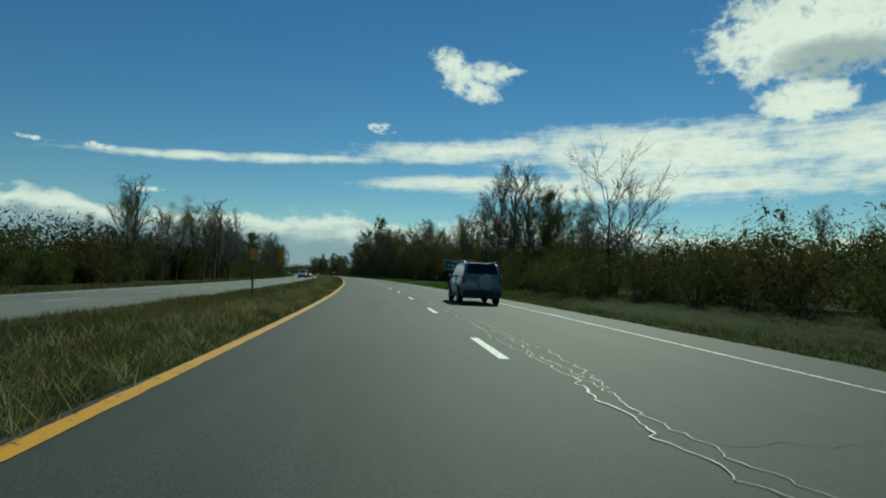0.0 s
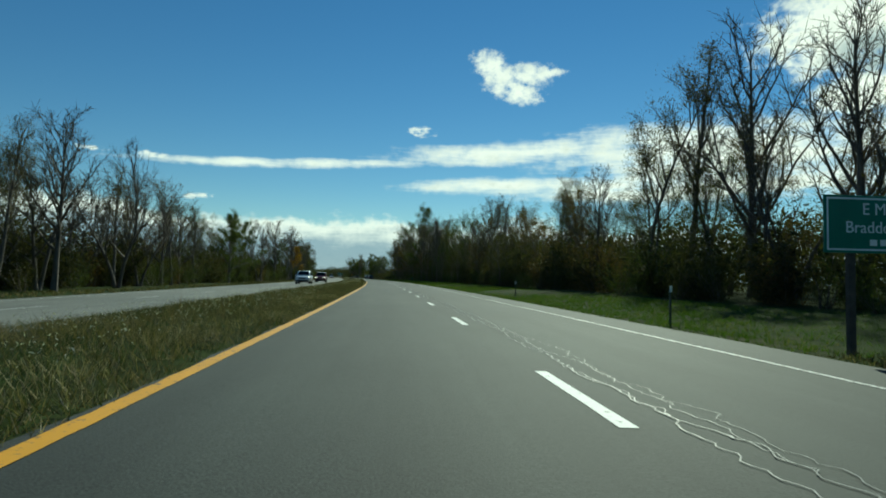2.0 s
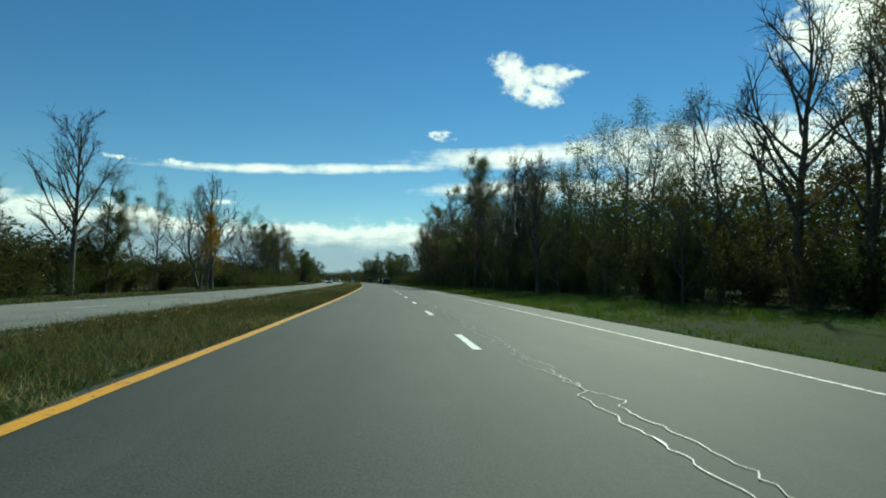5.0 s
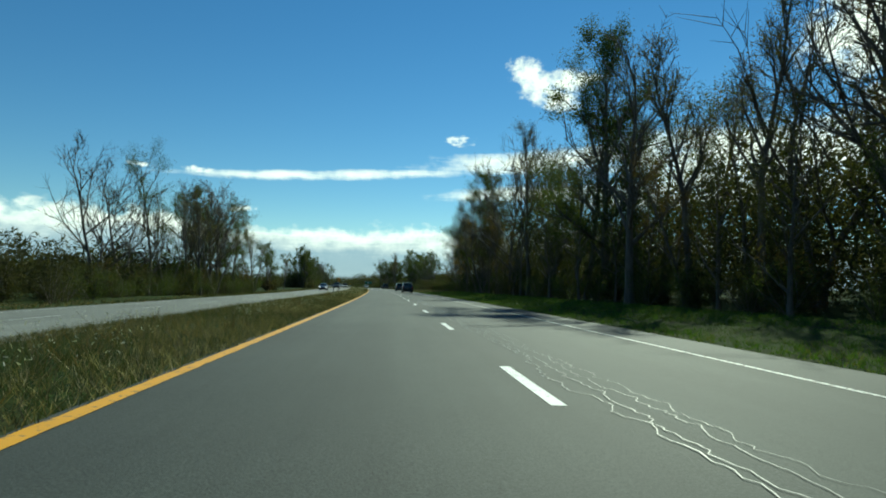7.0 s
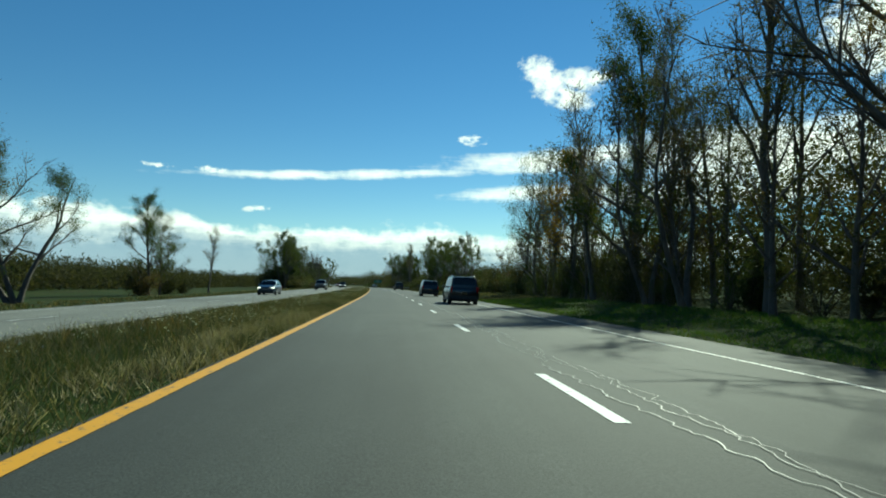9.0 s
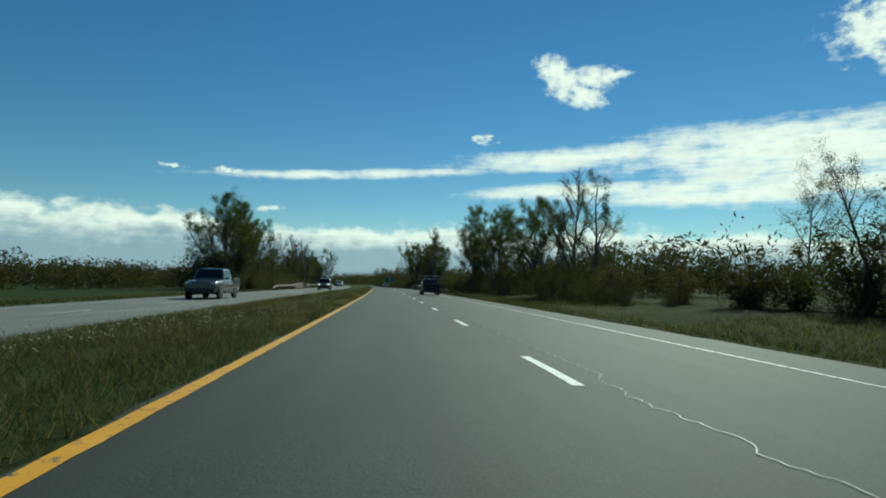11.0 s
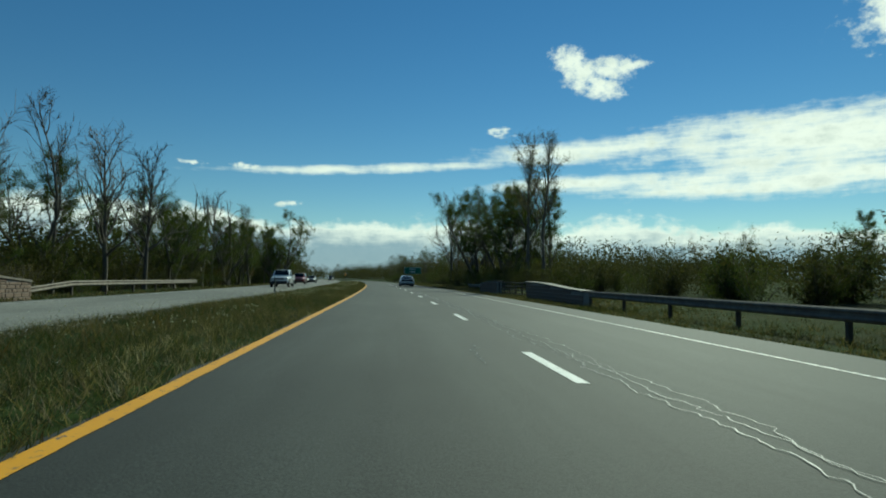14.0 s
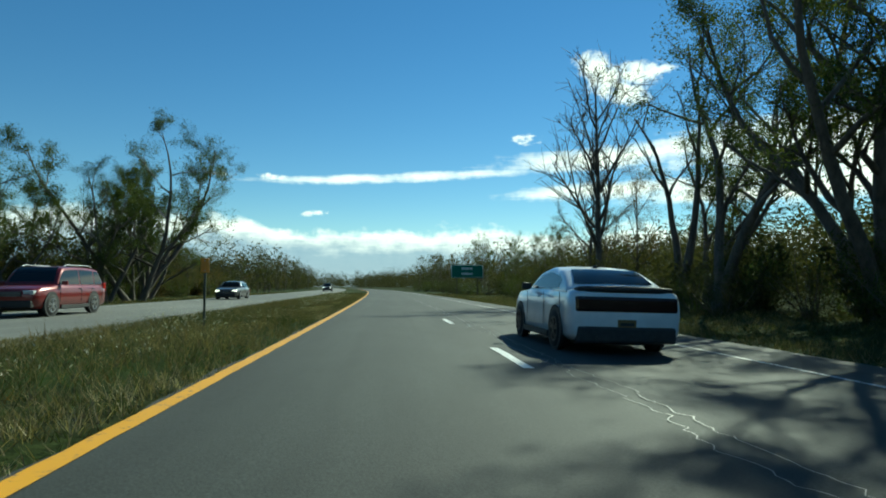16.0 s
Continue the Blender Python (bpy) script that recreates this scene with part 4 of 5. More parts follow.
grass("far_verge_grass", -6, 640, -23.5, -16.9, 16, 0.16, 0.025, GRASS_MIX, "dull green verge grass of the opposite road", 26)
grass("median_weeds", -6, 620, -8.9, -4.6, 9, 0.36, 0.007, LEAF_RUST, "brown seed heads standing in the median grass", 27, lumps=0.9, patch=0.1)
grass("median_straw", -6, 620, -6.0, -4.12, 120, 0.14, 0.005, STRAW, "pale straw tufts along the yellow line", 28, lumps=0.9, patch=0.06, hug=True)
for s0, s1, far, per in ((-6, 52, -6.4, 120), (252, 292, -5.3, 170), (376, 412, -5.4, 190), (436, 462, -5.2, 120)):
    grass("median_straw", s0, s1, far, -4.12, per, 0.19, 0.007, STRAW, "bleached straw patch in the median", 29, lumps=0.9, patch=-0.12, hug=True)
grass("verge_grass", -6, 62, 6.0, 10.0, 100, 0.12, 0.009, GRASS_MIX, "thick low grass at the road's edge", 31)
grass("verge_grass", 376, 640, 6.0, 8.6, 90, 0.12, 0.009, GRASS_MIX, "thick low grass at the road's edge", 32)

def seed_heads(s0, s1, lat0, lat1, per_m2, seed):
    """Small pale heads at the tips of the tall weeds, in drifts."""
    rng = np.random.default_rng(seed)
    n = int((s1 - s0) * abs(lat1 - lat0) * per_m2)
    s, l = rng.uniform(s0, s1, n), rng.uniform(lat0, lat1, n)
    drift = np.array([noise.noise((a * 0.09, b * 0.5, 61)) for a, b in zip(s, l)])
    s, l = s[drift > -0.05], l[drift > -0.05]
    s, l = np.repeat(s, 3), np.repeat(l, 3)
    p = spot(s, l, rng.uniform(0.16, 0.38, len(s)))
    v, f = leaf_points(rng, p, 0.025, 0.035)
    tagged(new("seed_heads", fast_mesh("seed_heads", v, f, SEED)), "tiny pale seed heads scattered over the median grass", "wild flowers", kind="stuff")


seed_heads(20, 620, -9.0, -4.8, 6.5, 33)

# ---- roadside furniture ----
def post_sign(name, s, lat, label, panel=None, height=1.35, group="median markers", plate=(0.2, 0.32)):
    root = new(name)
    root.matrix_basis = stand(s, lat)
    part("post", box_bm(-0.03, 0.03, -0.025, 0.025, -0.2, height, 0.006), POST, root)
    if panel:
        part("panel", box_bm(-plate[0] / 2, plate[0] / 2, -0.045, -0.03, height - plate[1] + 0.03, height + 0.03, 0.004), panel, root)
        for z in (height - 0.03, height - plate[1] + 0.09):
            bm = bmesh.new()
            bmesh.ops.create_cone(bm, cap_ends=True, segments=8, radius1=0.012, radius2=0.012, depth=0.02, matrix=Matrix.Translation((0, -0.05, z)) @ Matrix.Rotation(radians(90), 4, "X"))
            part("bolt", bm, STEEL, root)
    return tagged(root, label, "road sign" if panel else "marker post", group)


for s, lat in ((20.6, -5.9), (265.4, -6.4), (554.1, -6.8)):
    post_sign("median_marker", s, lat, "amber marker panel on a dark post in the median", SIGN_YELLOW, 1.75, plate=(0.22, 0.38))
for s, lat in ((46.6, -6.0), (272, -7.4), (408.5, -7.1), (496, -8.2)):
    post_sign("median_post", s, lat, "thin dark marker post in the median grass", None, 1.05)
for s, lat in ((69.3, 6.9), (93.2, 7.4), (61, 14.0)):
    post_sign("verge_marker", s, lat, "thin green marker post in the verge", SIGN_WHITE, 1.2, "verge markers", (0.08, 0.2))
post_sign("verge_marker", 193.3, 7.4, "small green plate on a post by the shoulder", SIGN_GREEN, 1.35, "verge markers", (0.16, 0.42))


def text_part(words, size, x, z, y, parent, centre=True):
    cu = bpy.data.curves.new("lettering", "FONT")
    cu.body, cu.size, cu.align_x, cu.extrude = words, size, "CENTER", 0.004
    ob = new("lettering_source", cu)
    dg = bpy.context.evaluated_depsgraph_get()
    me = bpy.data.meshes.new_from_object(ob.evaluated_get(dg))
    bpy.data.objects.remove(ob)
    me.materials.clear()
    me.materials.append(SIGN_WHITE)
    t = new("lettering", me)
    t.parent = parent
    t.matrix_basis = pose(x, y, z, 90, 0, 0)
    return t


def guide_sign(s, lat, w, z0, z1, lines, label):
    root = new("guide_sign")
    root.matrix_basis = stand(s, lat)
    part("sign_panel", box_bm(-w / 2, w / 2, -0.02, 0.02, z0, z1, 0.008), SIGN_GREEN, root, "green sheet metal panel")
    b = 0.035
    for x0, x1, a0, a1 in ((-w / 2 + 0.05, w / 2 - 0.05, z1 - 0.05 - b, z1 - 0.05), (-w / 2 + 0.05, w / 2 - 0.05, z0 + 0.05, z0 + 0.05 + b), (-w / 2 + 0.05, -w / 2 + 0.05 + b, z0 + 0.05 + b, z1 - 0.05 - b), (w / 2 - 0.05 - b, w / 2 - 0.05, z0 + 0.05 + b, z1 - 0.05 - b)):
        part("border", box_bm(x0, x1, -0.027, -0.021, a0, a1), SIGN_WHITE, root, "white border strip")
    for words, size, z in lines:
        if words == "|":
            for k in range(7):
                part("text_bar", box_bm(-0.75 + k * 0.22, -0.6 + k * 0.22, -0.027, -0.021, z, z + size), SIGN_WHITE, root, "white lettering bar")
        else:
            text_part(words, size, 0, z, -0.024, root)
    for x in (-w * 0.32, w * 0.32):
        part("sign_post", box_bm(x - 0.07, x + 0.07, 0.025, 0.13, -0.3, z1 - 0.1, 0.01), TIMBER, root, "dark steel post")
    return tagged(root, label, "road sign", "guide signs")


guide_sign(62.4, 8.3, 3.4, 1.98, 3.12, [("E Manitou Rd", 0.33, 2.74), ("Braddock Bay Park", 0.33, 2.38), ("|", 0.12, 2.13)], "large green highway guide sign on two posts")
guide_sign(617, 9.6, 4.4, 2.45, 4.2, [("|", 0.3, 3.55), ("|", 0.3, 2.85)], "distant green guide sign on two posts")


def guard_rail(s0, s1, lat, label, h=0.62, step=2.0, mat=STEEL):
    """A corrugated steel beam on posts."""
    root = new("guard_rail")
    root.matrix_basis = Matrix.Identity(4)
    prof = [(-0.02, -0.155), (0.02, -0.12), (0.035, -0.08), (0.0, -0.03), (0.0, 0.03), (0.035, 0.08), (0.02, 0.12), (-0.02, 0.155)]
    n = int((s1 - s0) / step) + 1
    ss = np.linspace(s0, s1, n)
    sign = -1 if lat > 0 else 1
    V, F = [], []
    for i, s in enumerate(ss):
        drop = 0.3 * max(0, 1 - (s - s0) / 4) if lat < 0 else 0
        for dx, dz in prof:
            V.append(spot(s, lat + sign * (0.08 + dx), h + dz - drop))
        for dx, dz in prof:
            V.append(spot(s, lat + sign * (0.074 + dx), h + dz - drop))
    k = len(prof)
    for i in range(n - 1):
        for j in range(k - 1):
            a = i * 2 * k + j
            F.append((a, a + 1, a + 2 * k + 1, a + 2 * k))
            F.append((a + k + 1, a + k, a + 3 * k, a + 3 * k + 1))
    mesh_object("beam", V, F, mat, root)
    for s in ss[::2]:
        o = part("post", box_bm(-0.06, 0.06, -0.05, 0.05, -0.3, h + 0.1, 0.01), TIMBER, root)
        o.matrix_basis = stand(s, lat)
    return tagged(root, label, "guard rail", "guard rails")


RUSTY = material("rusting_steel", rough_nodes((0.09, 0.07, 0.055), (0.2, 0.165, 0.13), 3.0, 0.75))
guard_rail(523, 531, 8.2, "short weathered guard rail past the bridge", 0.6, mat=RUSTY)
guard_rail(446, 491, 7.9, "weathered steel guard rail along the shoulder", mat=RUSTY)
guard_rail(440, 465.5, -19.0, "weathered guard rail of the opposite road", mat=RUSTY)
guard_rail(493.5, 521, -19.6, "weathered guard rail past the stone bridge wall", 0.7, mat=RUSTY)

STONE_RNG = random.Random(9)
COPING = material("weathered_coping", rough_nodes((0.1, 0.085, 0.07), (0.2, 0.17, 0.14), 2.0))
SLAB = material("broken_slab", rough_nodes((0.09, 0.075, 0.055), (0.19, 0.155, 0.115), 2.5))


def stone_wall(s0, s1, lat, thick, z0, tops, mat_cap, label):
    """A wing wall of coursed stones with a coping that follows the tops (station, height)."""
    root = new("bridge_wall")
    base = stand((s0 + s1) / 2, lat)
    root.matrix_basis = base
    ln = s1 - s0
    top = lambda y: float(np.interp(y + (s0 + s1) / 2, [a for a, _ in tops], [b for _, b in tops]))
    # core
    n = 12
    V, F = [], []
    for i in range(n + 1):
        y = -ln / 2 + ln * i / n
        t = top(y) - 0.03
        V += [(-thick / 2 + 0.03, y, z0), (thick / 2 - 0.03, y, z0), (thick / 2 - 0.03, y, t), (-thick / 2 + 0.03, y, t)]
    for i in range(n):
        a = 4 * i
        F += [(a + j, a + (j + 1) % 4, a + 4 + (j + 1) % 4, a + 4 + j) for j in range(4)]
    F += [(3, 2, 1, 0), tuple(4 * n + j for j in range(4))]
    core = mesh_object("mortar_core", V, F, CONCRETE, root)
    # stones on both faces
    shared = {}
    z = z0 + 0.02
    while z < max(b for _, b in tops) - 0.1:
        hgt = STONE_RNG.choice((0.14, 0.18, 0.22))
        y = -ln / 2
        while y < ln / 2 - 0.05:
            w = min(STONE_RNG.choice((0.25, 0.35, 0.48, 0.6)), ln / 2 - y)
            if z + hgt < top(y + w / 2) + 0.02:
                key = (round(w, 2), hgt)
                if key not in shared:
                    bm = box_bm(-thick / 2 - 0.012, thick / 2 + 0.012, 0.012, w - 0.012, 0.01, hgt - 0.01)
                    bmesh.ops.bevel(bm, geom=bm.edges[:], offset=0.015, segments=1, affect="EDGES")
                    me = bpy.data.meshes.new("stone")
                    bm.to_mesh(me)
                    bm.free()
                    me.materials.append(STONE)
                    shared[key] = me
                st = new("stone", shared[key])
                st.parent = root
                st.location = (STONE_RNG.uniform(-0.008, 0.008), y, z)
            y += w
        z += hgt
    # coping slabs
    m = max(3, int(ln / 1.4))
    for i in range(m):
        y0, y1 = -ln / 2 + ln * i / m + 0.006, -ln / 2 + ln * (i + 1) / m - 0.006
        bm = box_bm(-thick / 2 - 0.06, thick / 2 + 0.06, y0, y1, 0, 0.11, 0.015)
        for v in bm.verts:
            v.co.z += top(v.co.y)
        part("coping_slab", bm, mat_cap, root, "pale worn coping stone")
    return tagged(root, label, "bridge wall", "stone walls of the bridge")


def bridge_rail(s0, s1, lat, bars, label):
    root = new("bridge_railing")
    root.matrix_basis = stand((s0 + s1) / 2, lat)
    ln = s1 - s0
    for i in range(bars):
        z = 0.2 + 0.85 * i / (bars - 1)
        part("rail_bar", box_bm(-0.035, 0.035, -ln / 2, ln / 2, z - 0.035, z + 0.035, 0.008), TIMBER, root)
    k = int(ln / 2.2) + 1
    for i in range(k + 1):
        y = -ln / 2 + ln * i / k
        part("rail_post", box_bm(-0.06, 0.06, y - 0.05, y + 0.05, -0.2, 1.12, 0.01), TIMBER, root)
    return tagged(root, label, "railing", "railings of the bridge")


stone_wall(492, 504, 8.1, 0.5, -0.5, [(491, 0.62), (495, 0.75), (500, 1.0), (505, 1.08)], COPING, "coursed stone wing wall of a small bridge with pale coping")
bridge_rail(504, 514.4, 8.1, 4, "dark bar railing between the stone walls")
stone_wall(514.4, 522.4, 8.1, 0.5, -0.5, [(514, 1.1), (519, 1.0), (523, 0.75)], COPING, "coursed stone wall at the far end of the bridge")
stone_wall(466, 481, -19.4, 0.5, -0.5, [(465, 0.6), (469, 0.8), (475, 1.0), (482, 1.1)], COPING, "sunlit coursed stone wing wall of the opposite bridge")
bridge_rail(481, 488.5, -19.4, 4, "dark bar railing of the opposite bridge")
stone_wall(488.5, 493, -19.4, 0.5, -0.5, [(488, 1.1), (490, 1.05), (494, 0.7)], COPING, "short sunlit stone wall past the opposite railing")
for s, l0, l1 in ((504.6, -5.7, -4.6), (506.0, -5.9, -4.55), (507.3, -6.6, -4.7)):
    o = new("concrete_slab")
    o.matrix_basis = stand(s, (l0 + l1) / 2, STONE_RNG.uniform(-4, 4))
    part("slab_top", box_bm(-(l1 - l0) / 2, (l1 - l0) / 2, -0.45, 0.45, -0.12, 0.03, 0.02), SLAB, o)
    tagged(o, "cracked brown concrete slab in the median grass", "slab", "median slabs")


def house(s, lat, w, d, h, roof, turn, label, wall_mat, roof_mat):
    root = new("house")
    root.matrix_basis = stand(s, lat, turn)
    part("wall", box_bm(-w / 2, w / 2, -d / 2, d / 2, -0.3, h, 0.01), wall_mat, root)
    bm = bmesh.new()
    e = 0.4
    vs = [bm.verts.new(p) for p in ((-w / 2 - e, -d / 2 - e, h - 0.1), (w / 2 + e, -d / 2 - e, h - 0.1), (0, -d / 2 - e, h + roof), (-w / 2 - e, d / 2 + e, h - 0.1), (w / 2 + e, d / 2 + e, h - 0.1), (0, d / 2 + e, h + roof))]
    for f in ((0, 1, 2), (5, 4, 3), (0, 2, 5, 3), (1, 4, 5, 2), (0, 3, 4, 1)):
        bm.faces.new([vs[i] for i in f])
    part("roof", bm, roof_mat, root)
    return tagged(root, label, "house")


SIDING = material("grey_siding", rough_nodes((0.13, 0.15, 0.17), (0.18, 0.2, 0.22), 1.0))
SHINGLE = material("dark_shingle", rough_nodes((0.02, 0.02, 0.022), (0.045, 0.045, 0.05), 5.0))
house(700, -42, 12, 10, 3.2, 3.4, 70, "dark gabled house far behind the trees", SHINGLE, SHINGLE)
house(112, -36, 10, 8, 3.0, 1.2, 20, "low grey building behind the treeline", SIDING, SHINGLE)

# ---- vehicles ----
def paint(name, col, rough=0.28, metal=0.25):
    def build(nt, b):
        n = tex(nt, "ShaderNodeTexNoise", 2.0, 4.0)
        nt.links.new(ramp(nt, n.outputs[0], [(0.35, tuple(c * 0.85 for c in col)), (0.65, col)]), b.inputs["Base Color"])
        b.inputs["Roughness"].default_value, b.inputs["Metallic"].default_value = rough, metal
        b.inputs["Coat Weight"].default_value, b.inputs["Coat Roughness"].default_value = 0.6, 0.06
    return material(name, build)


CAR_WHITE, CAR_BLUEGREY, CAR_BLACK = paint("white_car_paint", (0.72, 0.74, 0.76), 0.3, 0.0), paint("blue_grey_car_paint", (0.2, 0.21, 0.215), 0.35, 0.1), paint("black_car_paint", (0.012, 0.013, 0.016))
CAR_BLUE, CAR_RED, CAR_GREY, CAR_PICKUP = paint("blue_car_paint", (0.025, 0.06, 0.115)), paint("red_car_paint", (0.17, 0.011, 0.012)), paint("grey_car_paint", (0.1, 0.1, 0.1)), paint("slate_car_paint", (0.014, 0.022, 0.034))
TYRE = material("tyre_rubber", rough_nodes((0.008, 0.008, 0.008), (0.02, 0.02, 0.02), 20.0, 0.85))
RIM = material("alloy_rim", rough_nodes((0.35, 0.35, 0.36), (0.5, 0.5, 0.52), 8.0, 0.3, 0.9, 0.05))
DARK_RIM = material("dark_alloy_rim", rough_nodes((0.03, 0.03, 0.032), (0.06, 0.06, 0.065), 8.0, 0.35, 0.8, 0.05))
TRIM = material("black_plastic_trim", rough_nodes((0.012, 0.012, 0.012), (0.03, 0.03, 0.03), 12.0, 0.6))
RED_LENS = material("red_lamp_lens", rough_nodes((0.25, 0.008, 0.006), (0.35, 0.014, 0.01), 4.0, 0.15))
SMOKED = material("smoked_lamp_lens", rough_nodes((0.012, 0.005, 0.006), (0.022, 0.008, 0.009), 4.0, 0.12))
PLATE = material("amber_plate", rough_nodes((0.13, 0.08, 0.025), (0.19, 0.12, 0.035), 6.0, 0.5))


def glass_nodes(nt, b):
    b.inputs["Base Color"].default_value = (0.012, 0.016, 0.018, 1)
    b.inputs["Roughness"].default_value, b.inputs["Specular IOR Level"].default_value = 0.05, 0.35


CAR_GLASS = material("tinted_car_glass", glass_nodes)


def lamp_nodes(nt, b):
    b.inputs["Base Color"].default_value = (0.8, 0.82, 0.8, 1)
    b.inputs["Roughness"].default_value = 0.1
    b.inputs["Emission Color"].default_value, b.inputs["Emission Strength"].default_value = (1, 0.93, 0.8, 1), 1.4


HEADLAMP_ON = material("lit_headlamp", lamp_nodes)
HEADLAMP = material("headlamp_glass", rough_nodes((0.5, 0.52, 0.52), (0.6, 0.62, 0.62), 5.0, 0.08))


def loft(sections, close=True):
    """Skin over cross-sections, each the right half from bottom middle to top middle."""
    bm = bmesh.new()
    rings = []
    for y, half in sections:
        pts = [(x, z) for x, z in half] + [(-x, z) for x, z in reversed(half) if x > 1e-4]
        rings.append([bm.verts.new((x, y, z)) for x, z in pts])
    n = len(rings[0])
    for a, b in zip(rings, rings[1:]):
        for i in range(n):
            bm.faces.new((a[i], a[(i + 1) % n], b[(i + 1) % n], b[i]))
    if close:
        bm.faces.new(rings[0][::-1])
        bm.faces.new(rings[-1])
    bmesh.ops.recalc_face_normals(bm, faces=bm.faces[:])
    return bm


def smooth_bm(bm):
    for f in bm.faces:
        f.smooth = True
    return bm


def wheel(root, x, y, r, w, rim_mat):
    """Tyre with a rim of five spokes; x is the outer face."""
    sgn = 1 if x > 0 else -1
    bm = bmesh.new()
    prof = [(0.62, 0.0), (0.9, 0.01), (1.0, 0.05), (1.0, w - 0.05), (0.9, w - 0.01), (0.62, w)]
    seg, rings = 28, []
    for k in range(seg):
        a = 2 * math.pi * k / seg
        rings.append([bm.verts.new((sgn * -d, r * q * math.cos(a), r * q * math.sin(a))) for q, d in prof])
    for k in range(seg):
        a, b = rings[k], rings[(k + 1) % seg]
        for j in range(len(prof) - 1):
            bm.faces.new((a[j], a[j + 1], b[j + 1], b[j]))
    bmesh.ops.recalc_face_normals(bm, faces=bm.faces[:])
    t = part("tyre", smooth_bm(bm), TYRE, root)
    t.matrix_basis = Matrix.Translation((x, y, r))
    # black backing disc: its colour gives the shade between the spokes
    bm = bmesh.new()
    bmesh.ops.create_cone(bm, cap_ends=True, segments=24, radius1=0.6 * r, radius2=0.6 * r, depth=0.02, matrix=Matrix.Translation((-sgn * 0.022, 0, 0)) @ Matrix.Rotation(radians(90), 4, "Y"))
    part("wheel_backing", bm, TYRE, t, "black backing disc, the painted shade between the spokes")
    bm = bmesh.new()
    for k in range(5):
        for fork in (-0.17, 0.17):
            m = Matrix.Rotation(2 * math.pi * k / 5 + 0.3 + fork, 4, "X") @ Matrix.Translation((-sgn * 0.008, 0.34 * r, 0)) @ Matrix.Diagonal((0.026, 0.58 * r, 0.09 * r, 1))
            bmesh.ops.create_cube(bm, size=1.0, matrix=m)
    bmesh.ops.create_cone(bm, cap_ends=True, segments=16, radius1=0.16 * r, radius2=0.12 * r, depth=0.04, matrix=Matrix.Translation((-sgn * 0.006, 0, 0)) @ Matrix.Rotation(radians(90), 4, "Y"))
    ring = []
    for k in range(28):
        a = 2 * math.pi * k / 28
        ring.append([bm.verts.new((-sgn * x, r * q * math.cos(a), r * q * math.sin(a))) for q, x in ((0.64, -0.004), (0.56, 0.0), (0.55, 0.02))])
    for k in range(28):
        a, b = ring[k], ring[(k + 1) % 28]
        for j in range(2):
            bm.faces.new((a[j], a[j + 1], b[j + 1], b[j]))
    bmesh.ops.recalc_face_normals(bm, faces=bm.faces[:])
    part("rim", bm, rim_mat, t)


def smooth_rise(q):
    q = min(max(q, 0.0), 1.0)
    return math.sin(q * math.pi / 2) ** 0.92


